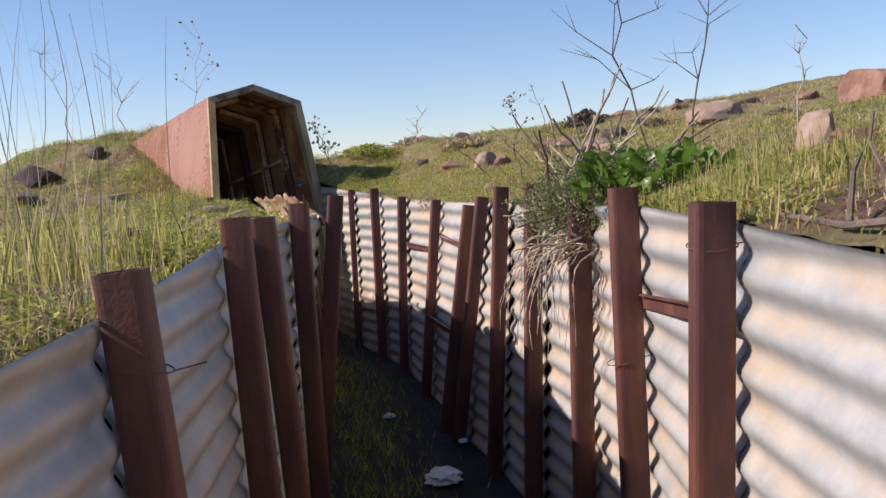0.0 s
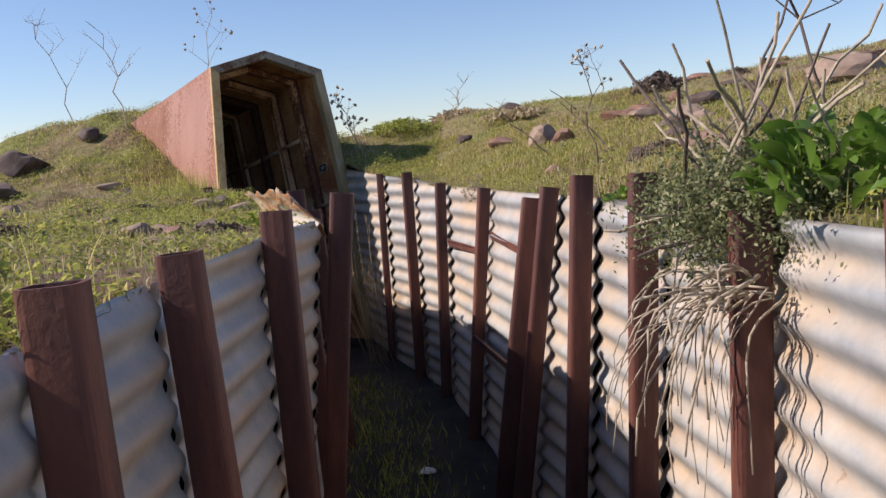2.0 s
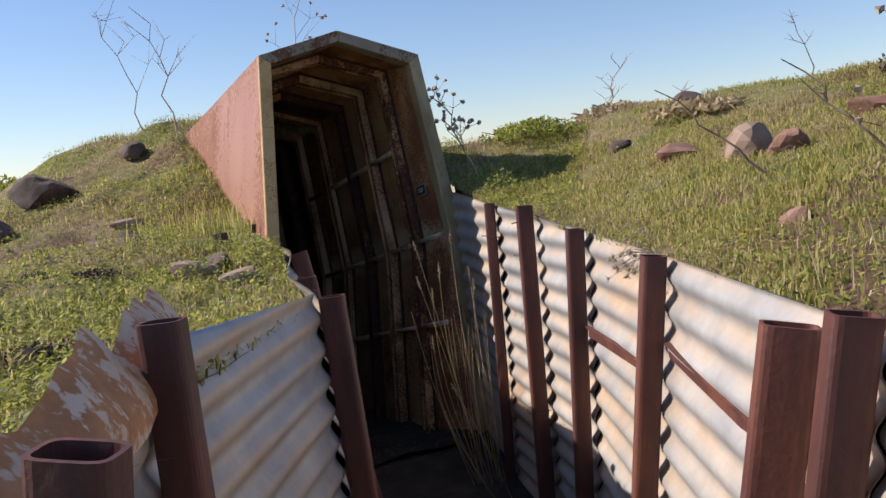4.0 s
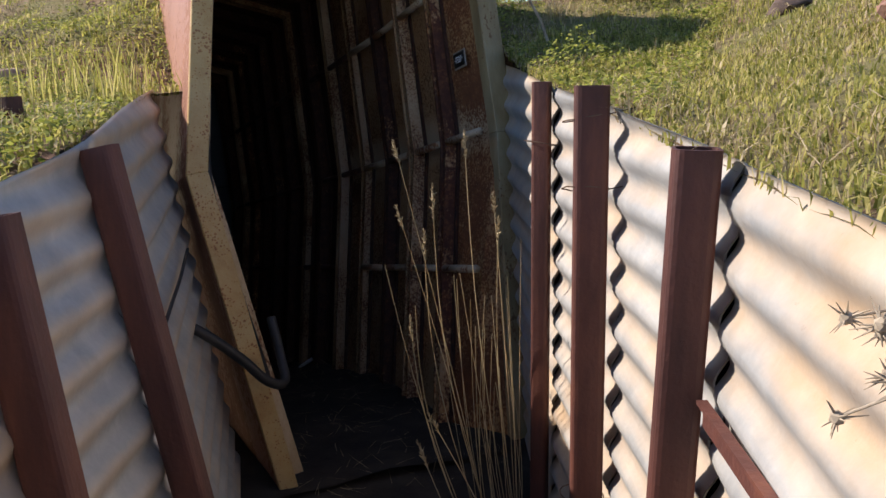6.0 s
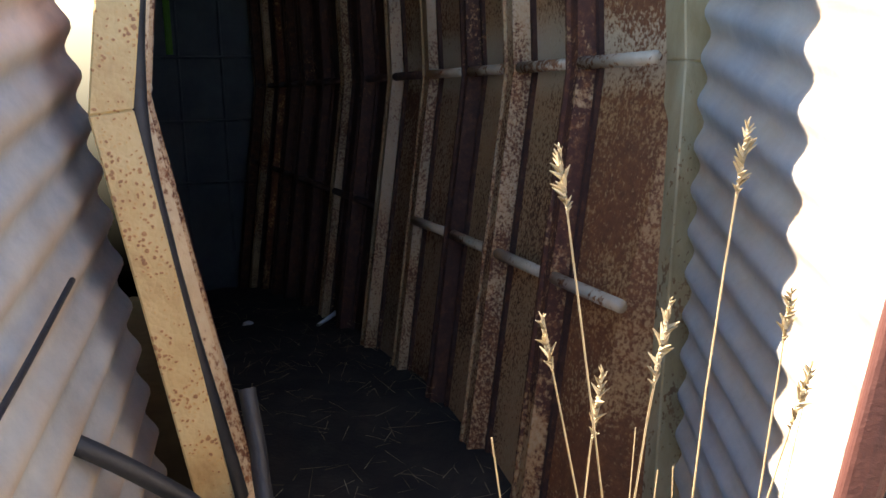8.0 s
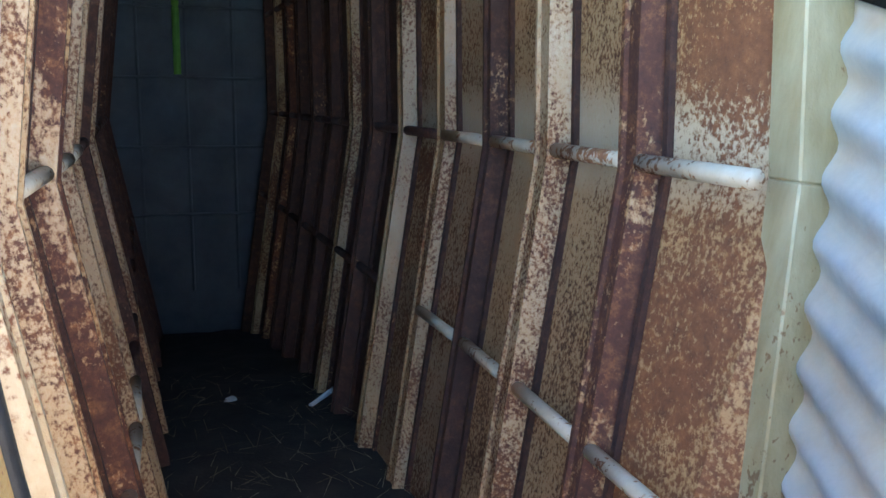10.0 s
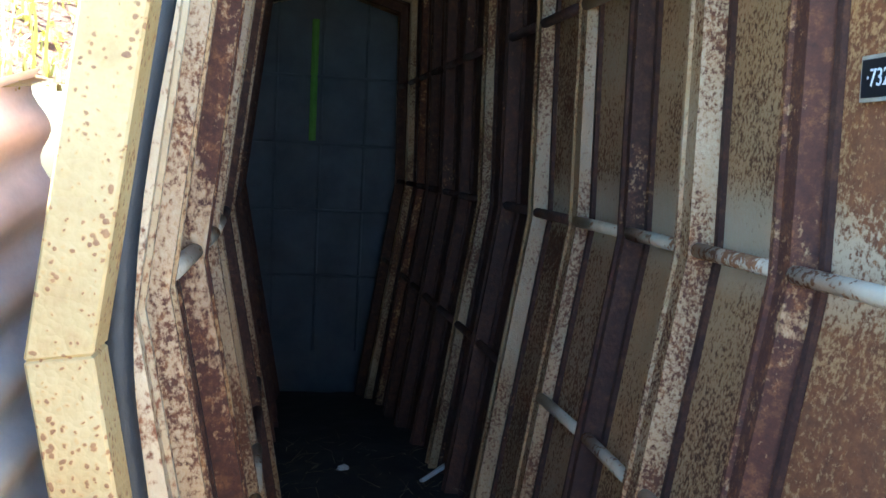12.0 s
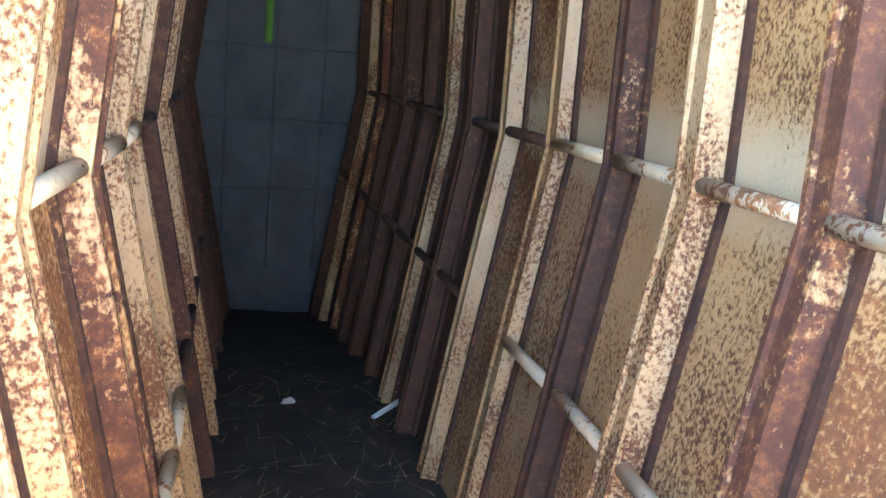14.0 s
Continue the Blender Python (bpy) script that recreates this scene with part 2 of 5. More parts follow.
FLANGE = dotted("flange_paint", [(0.28, (0.40, 0.225, 0.075)), (0.45, (0.52, 0.345, 0.14)), (0.72, (0.60, 0.44, 0.21))], [(0.3, (0.20, 0.08, 0.03)), (0.7, (0.42, 0.20, 0.07))])
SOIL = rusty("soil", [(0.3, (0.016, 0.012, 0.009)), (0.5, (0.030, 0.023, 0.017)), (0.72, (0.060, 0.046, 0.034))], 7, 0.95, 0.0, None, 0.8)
BLACK, bnt, bb = material("black_enamel", 0.35)
bb.inputs["Base Color"].default_value = (0.012, 0.014, 0.016, 1)
WHITE = rusty("white_paint", [(0.3, (0.7, 0.7, 0.68)), (0.7, (0.8, 0.8, 0.78))], 20, 0.6, 0.0)
PALE = rusty("pale_paint", [(0.3, (0.30, 0.26, 0.20)), (0.7, (0.46, 0.42, 0.34))], 40, 0.7, 0.0)


def turf():
    m, nt, b = material("turf", 0.95)
    w = world_coords(nt)
    green = ramp(nt, noise_tex(nt, 14, 8, 0.7, w), [(0.3, (0.08, 0.09, 0.02)), (0.5, (0.19, 0.20, 0.045)), (0.7, (0.32, 0.31, 0.09))])
    dry = ramp(nt, noise_tex(nt, 22, 8, 0.7, w), [(0.3, (0.13, 0.085, 0.05)), (0.5, (0.28, 0.20, 0.11)), (0.7, (0.44, 0.34, 0.2))])
    earth = ramp(nt, noise_tex(nt, 12, 8, 0.7, w), [(0.3, (0.09, 0.045, 0.03)), (0.6, (0.22, 0.115, 0.075)), (0.8, (0.34, 0.21, 0.15))])
    c = mix(nt, ramp(nt, noise_tex(nt, 1.3, 8, 0.65, w), [(0.42, (0, 0, 0)), (0.60, (1, 1, 1))]), green, dry)
    c = mix(nt, ramp(nt, noise_tex(nt, 0.75, 9, 0.7, w, (1, 1, 1.4)), [(0.48, (0, 0, 0)), (0.57, (1, 1, 1))]), c, earth)
    link(nt, c, b.inputs["Base Color"])
    bump(nt, b, noise_tex(nt, 25, 8, 0.75, w), 1.0, 0.03)
    return m


TURF = turf()


def leafy(name, stops, through_light=0.4, rough=0.6):
    """Thin leaves that let some light through, each blade a little different."""
    m, nt, b = material(name, rough)
    isl = nt.nodes.new("ShaderNodeNewGeometry").outputs["Random Per Island"]
    col = ramp(nt, isl, stops)
    link(nt, col, b.inputs["Base Color"])
    tr = nt.nodes.new("ShaderNodeBsdfTranslucent")
    link(nt, col, tr.inputs["Color"])
    ms = nt.nodes.new("ShaderNodeMixShader")
    ms.inputs[0].default_value = through_light
    link(nt, b.outputs[0], ms.inputs[1])
    link(nt, tr.outputs[0], ms.inputs[2])
    link(nt, ms.outputs[0], nt.nodes["Material Output"].inputs["Surface"])
    return m


GRASS = leafy("grass", [(0.0, (0.15, 0.17, 0.035)), (0.35, (0.34, 0.34, 0.075)), (0.7, (0.54, 0.49, 0.14)), (1.0, (0.70, 0.60, 0.28))], 0.55)
HERB = leafy("herb", [(0.0, (0.10, 0.14, 0.025)), (0.6, (0.34, 0.37, 0.065)), (1.0, (0.58, 0.56, 0.14))], 0.5)
STRAW = leafy("straw", [(0.0, (0.26, 0.19, 0.095)), (0.5, (0.46, 0.36, 0.20)), (1.0, (0.66, 0.55, 0.34))], 0.35)
BROAD = leafy("broad_leaf", [(0.0, (0.05, 0.11, 0.016)), (0.6, (0.13, 0.23, 0.03)), (1.0, (0.32, 0.40, 0.06))], 0.4, 0.35)
GREYGREEN = leafy("small_leaf", [(0.0, (0.08, 0.095, 0.035)), (0.6, (0.19, 0.215, 0.085)), (1.0, (0.36, 0.37, 0.17))], 0.35)
STEM = rusty("dry_stem", [(0.3, (0.20, 0.15, 0.105)), (0.5, (0.38, 0.31, 0.22)), (0.75, (0.56, 0.48, 0.36))], 30, 0.85, 0.0, None, 0.5)
TWIG = rusty("dark_twig", [(0.3, (0.07, 0.05, 0.04)), (0.7, (0.18, 0.13, 0.1))], 30, 0.85, 0.0)
ROCK = rusty("basalt", [(0.3, (0.045, 0.03, 0.025)), (0.5, (0.10, 0.07, 0.058)), (0.75, (0.2, 0.15, 0.125))], 9, 0.9, 0.0, None, 0.9)
CLAY = rusty("red_clay", [(0.3, (0.11, 0.055, 0.038)), (0.5, (0.21, 0.11, 0.075)), (0.75, (0.34, 0.21, 0.155))], 9, 0.95, 0.0, None, 0.9)
PALEROCK = rusty("pale_stone", [(0.3, (0.18, 0.12, 0.085)), (0.6, (0.32, 0.23, 0.17)), (0.8, (0.44, 0.35, 0.27))], 8, 0.9, 0.0, None, 0.8)
RUBBER = rusty("black_rubber", [(0.3, (0.012, 0.012, 0.013)), (0.7, (0.03, 0.03, 0.032))], 20, 0.55, 0.0)
PAPER = rusty("paper", [(0.3, (0.62, 0.60, 0.57)), (0.7, (0.8, 0.79, 0.76))], 25, 0.8, 0.0)
WIRE = rusty("wire", [(0.3, (0.08, 0.05, 0.035)), (0.7, (0.2, 0.13, 0.08))], 40, 0.6, 0.3)


# ---- building helpers ----
def mesh_of(name, verts, faces, mat, smooth=False):
    me = bpy.data.meshes.new(name)
    me.from_pydata([tuple(v) for v in verts], [], [tuple(f) for f in faces])
    if mat:
        me.materials.append(mat)
    if smooth:
        me.polygons.foreach_set("use_smooth", [True] * len(me.polygons))
    me.update()
    return me


def part(name, bm, mat, parent=None, label="", smooth=False):
    """Links a bmesh, or a mesh, as one object under parent."""
    if isinstance(bm, bmesh.types.BMesh):
        me = bpy.data.meshes.new(name)
        bmesh.ops.recalc_face_normals(bm, faces=bm.faces)
        bm.to_mesh(me)
        bm.free()
        if mat:
            me.materials.append(mat)
        if smooth:
            me.polygons.foreach_set("use_smooth", [True] * len(me.polygons))
    else:
        me = bm
    ob = new(name, me)
    if parent:
        ob.parent = parent
    if label:
        tagged(ob, label)
    return ob


# ---- plan ----
# posts: top x, foot x, y, top z
RIGHT = [(0.52, 0.46, -1.1, 1.22), (0.51, 0.45, -0.4, 1.25), (0.49, 0.43, 0.35, 1.2), (0.495, 0.37, 1.0, 1.09), (0.465, 0.43, 1.53, 1.275), (0.45, 0.46, 2.21, 1.288), (0.425, 0.40, 2.77, 1.235),
         (0.34, 0.285, 3.33, 1.29), (0.254, 0.165, 3.89, 1.272), (0.189, 0.01, 4.385, 1.217), (-0.054, -0.18, 5.33, 1.186),
         (-0.300, -0.35, 6.06, 1.197), (-0.527, -0.535, 6.53, 1.258)]
LEFT = [(-0.43, -0.36, -1.1, 1.2), (-0.43, -0.36, -0.4, 1.22), (-0.43, -0.36, 0.4, 1.22), (-0.449, -0.35, 1.24, 1.237), (-0.495, -0.45, 2.1, 1.269), (-0.53, -0.46, 2.57, 1.247), (-0.536, -0.525, 3.24, 1.265),
        (-0.462, -0.6, 3.75, 1.275), (-0.717, -0.675, 4.28, 1.275), (-0.865, -0.795, 5.3, 1.14), (-1.115, -0.955, 5.73, 1.137), (-1.3, -1.06, 6.13, 1.18)]
FLOOR_Z = -0.03
# shelter: peak of its mouth, heading and descent
PEAK = Vector((-1.636, 7.755, 2.203))
TUNNEL = Matrix.Translation(PEAK) @ Matrix.Rotation(radians(44), 4, "Z") @ Matrix.Rotation(radians(-11.7), 4, "X")
# outline of its section, across and up from the peak
SECTION = [(-0.249, -2.95), (-0.57, -1.22), (-0.43, -0.13), (-0.005, -0.02), (0.395, -0.14), (0.42, -1.185), (0.162, -2.95)]
MOUTH_OUT = [(-0.44, -2.3), (-0.622, -1.247), (-0.465, -0.125), (0.0, 0.006), (0.47, -0.138), (0.525, -1.185), (0.45, -2.3)]
MOUTH_IN = [(-0.38, -2.3), (-0.555, -1.24), (-0.405, -0.17), (-0.003, -0.055), (0.40, -0.188), (0.449, -1.175), (0.385, -2.3)]


def mouth(r):
    """How far in the mouth's plane lies, across the section."""
    return 0.0 * r


def tunnel(r, a, u):
    return TUNNEL @ Vector((r, a, u))


def wall_line(posts, side, gap):
    """The sheets' top and foot lines behind a row of posts."""
    top = [Vector((p[0] + side * gap, p[2], 0)) for p in posts]
    foot = [Vector((p[1] + side * gap, p[2], 0)) for p in posts]
    return top, foot


# ---- trench sheets ----
PITCH, WAVE = 0.083, 0.0095


def sheet(name, t0, t1, f0, f1, z0, z1, seed, mat=SHEET, low=-0.12):
    """One corrugated sheet between two upright ends; its ridges run along it."""
    rng = random.Random(seed)
    nz, nl = int((max(z0, z1) - low) / PITCH * 8), 12
    verts, faces, groove = [], [], []
    groove_at = 0.7
    along = (t1 - t0).normalized()
    out = Vector((along.y, -along.x, 0))
    ph = rng.uniform(-0.02, 0.02)
    sag = [rng.uniform(-0.006, 0.006) for _ in range(4)]
    for layer in (0, 1):
        for j in range(nl + 1):
            k = j / nl
            ztop = z0 + (z1 - z0) * k
            for i in range(nz + 1):
                z = low + (ztop - low) * i / nz
                h = (z - FLOOR_Z) / (1.25 - FLOOR_Z)
                base = (f0.lerp(f1, k)).lerp(t0.lerp(t1, k), h)
                w = WAVE * math.sin((z + ph + 0.01 * k) * math.tau / PITCH)
                b = sag[0] * math.sin(3 * k + sag[1] * 300) + sag[2] * math.sin(5 * h + 2 * k)
                v = base + out * (w + b + 0.003 * layer)
                verts.append((v.x, v.y, z))
                groove.append(0.5 + 0.5 * math.sin((z + ph + 0.01 * k) * math.tau / PITCH + groove_at))
    m = (nl + 1) * (nz + 1)
    for layer in (0, 1):
        for j in range(nl):
            for i in range(nz):
                a = layer * m + j * (nz + 1) + i
                faces.append((a, a + 1, a + nz + 2, a + nz + 1))
    for j in range(nl):
        for i in (0, nz):
            a = j * (nz + 1) + i
            faces.append((a, a + nz + 1, a + m + nz + 1, a + m))
    for j in (0, nl):
        for i in range(nz):
            a = j * (nz + 1) + i
            faces.append((a, a + 1, a + 1 + m, a + m))
    me = mesh_of(name, verts, faces, mat, True)
    at = me.attributes.new("groove", "FLOAT", "POINT")
    at.data.foreach_set("value", groove)
    return new(name, me)


R_END = (tunnel(0.56, 0.16, -1.0), tunnel(0.52, 0.16, -2.1))
L_END = (tunnel(-0.675, 0.22, -0.98), tunnel(-0.53, 0.2, -2.1))
rt, rf = wall_line(RIGHT, 1, 0.052)
lt, lf = wall_line(LEFT, -1, 0.056)
for v in (lt[7], lf[7]):
    v.x -= 0.018
for v in (rt[12], rf[12]):
    v.x += 0.002
rt.append(Vector((-0.722, 7.07, 0))), rf.append(Vector((-0.734, 7.07, 0)))
rt.append(Vector((R_END[0].x, R_END[0].y, 0))), rf.append(Vector((R_END[1].x, R_END[1].y, 0)))
lt.append(Vector((L_END[0].x, L_END[0].y, 0))), lf.append(Vector((L_END[1].x, L_END[1].y, 0)))
R_TOP = [1.19, 1.2, 1.2, 1.22, 1.235, 1.24, 1.22, 1.21, 1.2, 1.185, 1.172, 1.178, 1.215, 1.235, 1.29]
L_BANK = [1.15, 1.15, 1.15, 1.17, 1.2, 1.2, 1.19, 1.15, 1.14, 1.12, 1.14, 1.19, 1.24]
L_TOP = [1.15, 1.15, 1.15, 1.17, 1.2, 1.2, 1.2, 1.2, 1.23, 1.15, 1.15, 1.19, 1.24]
for n in range(len(rt) - 1):
    tagged(sheet("corrugated_sheet", rt[n], rt[n + 1], rf[n], rf[n + 1], R_TOP[n], R_TOP[n + 1], n), "weathered galvanised corrugated sheet lining the trench", "sheet", "trench sheets")
for n in range(len(lt) - 1):
    tagged(sheet("corrugated_sheet", lt[n], lt[n + 1], lf[n], lf[n + 1], L_TOP[n], L_TOP[n + 1], n + 50), "weathered galvanised corrugated sheet lining the trench", "sheet", "trench sheets")


# ---- posts ----
def post(top, foot, w=0.086, d=0.05, turn=0.0):
    """A hollow rolled steel post with an open end."""
    bm = bmesh.new()
    ring = []
    for i in range(20):
        a = math.tau * i / 20
        c, s_ = math.cos(a), math.sin(a)
        x = w / 2 * math.copysign(abs(c) ** 0.45, c)
        y = d / 2 * math.copysign(abs(s_) ** 0.45, s_)
        ring.append((x, y))
    axis = top - foot
    L = axis.length
    rows = []
    for k, (z, s_) in enumerate(((0, 1), (L, 1), (L, 0.86), (L - 0.25, 0.86))):
        rows.append([bm.verts.new((x * s_, y * (s_ if s_ == 1 else 0.78), z)) for x, y in ring])
    for r0, r1 in zip(rows, rows[1:]):
        for i in range(20):
            bm.faces.new((r0[i], r0[(i + 1) % 20], r1[(i + 1) % 20], r1[i]))
    bm.faces.new(rows[-1])
    ob = part("steel_post", bm, POST)
    up = axis.normalized()
    side = Vector((math.cos(turn), math.sin(turn), 0))
    side = (side - up * side.dot(up)).normalized()
    ob.matrix_world = Matrix.Translation(foot) @ Matrix((side, up.cross(side), up)).transposed().to_4x4()
    return ob


def all_posts(row, side):
    for n, (xt, xf, y, z) in enumerate(row):
        w = (0.084, 0.084, 0.084, 0.084, 0.084, 0.081, 0.079, 0.077, 0.076, 0.074, 0.068, 0.067, 0.072)[n] if side > 0 else (0.082, 0.082, 0.082, 0.082, 0.08, 0.08, 0.082, 0.077, 0.072, 0.074, 0.077, 0.07)[n]
        before, after = row[max(0, n - 1)], row[min(len(row) - 1, n + 1)]
        turn = math.atan2(before[0] - after[0], after[2] - before[2]) * 0.6
        f = Vector((xf + (xf - xt) * 0.12, y, -0.15))
        if side > 0 and n == 3:
            continue
        tagged(post(Vector((xt, y, z)), f, w * 0.9, 0.05, turn), "rusty brown steel post holding the trench sheets", "post", "trench posts")


all_posts(RIGHT, 1)
all_posts(LEFT, -1)
tagged(post(Vector((0.135, 4.55, 1.171)), Vector((-0.07, 4.55, -0.15))), "rusty brown steel post leaning beside another", "post", "trench posts")
tagged(post(Vector((-0.759, 7.06, 1.25)), Vector((-0.772, 7.06, -0.15)), 0.045, 0.045), "thin rusty steel post at the trench sheets", "post", "trench posts")
tagged(post(Vector((-1.70, 6.32, 1.26)), Vector((-1.66, 6.32, 0.6)), 0.05, 0.04), "thin rusty steel post standing in the grass", "post", "trench posts")


# ---- ground ----
INTO = TUNNEL.inverted()


def bank(x, y):
    """Height of the open ground."""
    c = np.interp(y, [-2, 3, 5, 7.2, 9], [0.0, -0.05, -0.45, -1.25, -1.6])
    k = min(1.0, max(0.0, (x - c + 0.3) / 0.6))
    h = k * np.interp(y, [q.y for q in rt], R_TOP) + (1 - k) * np.interp(y, [q.y for q in lt], L_BANK) - 0.012
    right = max(0.0, x - (0.5 - 0.25 * min(4.0, max(0.0, y - 3.5))))
    h += 0.82 * (1 - math.exp(-right / 3.2)) + 0.035 * min(right, 40)
    left = max(0.0, np.interp(y, [q.y for q in lt], [q.x for q in lt]) - x)
    h += 0.05 * (1 - math.exp(-left)) - 0.012 * min(left, 60)
    p = INTO @ Vector((x, y, 1.8))
    rise = min(1.0, max(0.0, (p.y - 0.25) / 1.5))
    off = max(0.0, -0.55 - p.x) if p.x < 0 else max(0.0, p.x - 0.5)
    reach = 1.1 if p.x < 0 else 0.55
    h += 0.5 * rise * math.exp(-(off / reach) ** 2) * math.exp(-max(0, p.y - 2.5) / 3)
    h += 0.15 * rise * math.exp(-(off / 0.3) ** 2)
    h += 0.32 * math.exp(-((x + 0.5) / 1.4) ** 2 - ((y - 9.1) / 0.95) ** 2)
    if p.y > 1.8 and p.y < 5.6:
        cover = math.exp(-(max(0.0, abs(p.x) - 0.75) / 0.6) ** 2) * min(1.0, (p.y - 1.8) / 0.6) * min(1.0, (5.6 - p.y) / 0.4)
        h += cover * max(0.0, PEAK.z - 0.203 * p.y / 0.979 + 0.16 - h)
    rough = min(1.0, 0.05 + abs(max(right, left)))
    h += rough * (0.05 * noise.noise((x * 0.9, y * 0.9, 0.3)) + (0.06 if left else 0.035) * noise.noise((x * 2.9, y * 2.9, 1.7)) + (0.035 if left else 0.0) * noise.noise((x * 5.5, y * 5.5, 2.7))) + 0.012 * noise.noise((x * 7, y * 7, 4))
    return h


def graded(lo, hi, a, b, fine):
    out = list(np.arange(a, b, fine))
    s_, v = fine, b
    while v < hi:
        out.append(v)
        s_ *= 1.22
        v += s_
    out.append(hi)
    s_, v, low = fine, a, []
    while v > lo:
        s_ *= 1.22
        v -= s_
        low.append(v)
    return low[::-1] + out


def inside(poly, x, y):
    c = False
    for (x0, y0), (x1, y1) in zip(poly, poly[1:] + poly[:1]):
        if (y0 > y) != (y1 > y) and x < (x1 - x0) * (y - y0) / (y1 - y0) + x0:
            c = not c
    return c


def nearest(poly, x, y):
    best = None
    for (x0, y0), (x1, y1) in zip(poly, poly[1:] + poly[:1]):
        dx, dy = x1 - x0, y1 - y0
        k = min(1, max(0, ((x - x0) * dx + (y - y0) * dy) / (dx * dx + dy * dy + 1e-12)))
        px, py = x0 + k * dx, y0 + k * dy
        d = (px - x) ** 2 + (py - y) ** 2
        if best is None or d < best[0]:
            best = (d, px, py)
    return best


TRENCH = [(v.x + 0.001, v.y) for v in rt]
TRENCH += [tuple(tunnel(r, a, -1.0).xy) for r, a in ((0.46, 0.12), (0.43, 1.45), (-0.46, 1.45), (-0.56, 0.12))]
TRENCH += [(v.x - 0.001, v.y) for v in reversed(lt)]


def build_ground():
    xs, ys = graded(-300, 300, -3.4, 3.4, 0.06), graded(-300, 500, -1.4, 10.2, 0.06)
    nx, ny = len(xs), len(ys)
    ins = np.zeros((nx, ny), bool)
    verts = []
    for i, x in enumerate(xs):
        for j, y in enumerate(ys):
            near = -3.5 < x < 1.2 and -1.6 < y < 10
            ins[i, j] = near and inside(TRENCH, x, y)
            verts.append([x, y, 0])
    faces, used = [], set()
    for i in range(nx - 1):
        for j in range(ny - 1):
            if ins[i, j] and ins[i + 1, j] and ins[i, j + 1] and ins[i + 1, j + 1]:
                continue
            f = (i * ny + j, (i + 1) * ny + j, (i + 1) * ny + j + 1, i * ny + j + 1)
            faces.append(f)
            used.update(f)
    for n in used:
        x, y, _ = verts[n]
        if ins[n // ny, n % ny]:
            _, x, y = nearest(TRENCH, x, y)
        verts[n] = [x, y, bank(x, y)]
    order = sorted(used)
    back = {n: k for k, n in enumerate(order)}
    ob = new("ground", mesh_of("ground", [verts[n] for n in order], [[back[n] for n in f] for f in faces], TURF, True))
    return tagged(ob, "grassy hillside with stones and bare red earth", "ground", kind="structure")


build_ground()


def build_floor():
    """The trench's earth floor and the earth behind its sheets."""
    verts, faces = [], []
    cut = [(x, y) for x, y in TRENCH]
    rows = []
    for k in range(90):
        y = -1.3 + k * 0.105
        row = []
        for q in range(21):
            x = -2.6 + q * 0.17
            row.append(len(verts))
            p = INTO @ Vector((x, y, 0))
            drop = max(0.0, p.y - 0.15) * 0.6
            verts.append((x, y, FLOOR_Z - drop + 0.02 * noise.noise((x * 3, y * 3, 5))))
        rows.append(row)
    for r0, r1 in zip(rows, rows[1:]):
        for q in range(20):
            faces.append((r0[q], r0[q + 1], r1[q + 1], r1[q]))
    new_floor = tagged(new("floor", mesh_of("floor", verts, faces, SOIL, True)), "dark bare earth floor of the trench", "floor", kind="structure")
    verts, faces = [], []
    feet = [(v.x + 0.09, v.y) for v in rf] + cut[len(rt):len(cut) - len(lt)] + [(v.x - 0.09, v.y) for v in reversed(lf)]
    for n, ((x, y), (fx, fy)) in enumerate(zip(cut, feet)):
        back = 0.05 if n < len(rt) else -0.05 if n >= len(cut) - len(lt) else 0.0
        verts += [(x + back, y, bank(x, y) - 0.004), (fx, fy, -0.25)]
    m = len(cut)
    for n in range(m):
        k = (n + 1) % m
        if RIGHT and n not in (len(rt) - 1, len(rt), len(rt) + 1, len(rt) + 2, len(rt) + 3):
            faces.append((2 * n, 2 * k, 2 * k + 1, 2 * n + 1))
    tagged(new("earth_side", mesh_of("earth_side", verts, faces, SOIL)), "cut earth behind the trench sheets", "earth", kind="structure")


build_floor()


# ---- shelter ----
RIB_0, RIB_STEP, RIB_N, TUNNEL_END = 0.31, 0.335, 12, 4.7


def strip(bm, sec, a0, a1, skew=False):
    """A band along the section from a0 to a1."""
    v0 = [bm.verts.new((r, mouth(r) + a0 if skew else a0, u)) for r, u in sec]
    v1 = [bm.verts.new((r, a1, u)) for r, u in sec]
    for i in range(len(v0) - 1):
        bm.faces.new((v0[i], v0[i + 1], v1[i + 1], v1[i]))
    return v0, v1


def grown(sec, d):
    """The section moved outwards by d."""
    out = []
    for n, (r, u) in enumerate(sec):
        p = Vector((r, u))
        nrm = Vector((0, 0))
        for a, b in ((n - 1, n), (n, n + 1)):
            if a >= 0 and b < len(sec):
                e = (Vector(sec[b]) - Vector(sec[a])).normalized()
                nrm += Vector((-e.y, e.x))
        nrm.normalize()
        out.append(tuple(p + nrm * d))
    return out


def tube(bm, a, b, rad, n=8, rad2=None):
    """A straight tapered tube from a to b."""
    a, b = Vector(a), Vector(b)
    q = (b - a).to_track_quat("Z", "Y")
    rings = []
    for p, rr in ((a, rad), (b, rad if rad2 is None else rad2)):
        rings.append([bm.verts.new(p + q @ Vector((rr * math.cos(math.tau * i / n), rr * math.sin(math.tau * i / n), 0))) for i in range(n)])
    for i in range(n):
        bm.faces.new((rings[0][i], rings[0][(i + 1) % n], rings[1][(i + 1) % n], rings[1][i]))
    bm.faces.new(rings[0][::-1])
    bm.faces.new(rings[1])
    return bm


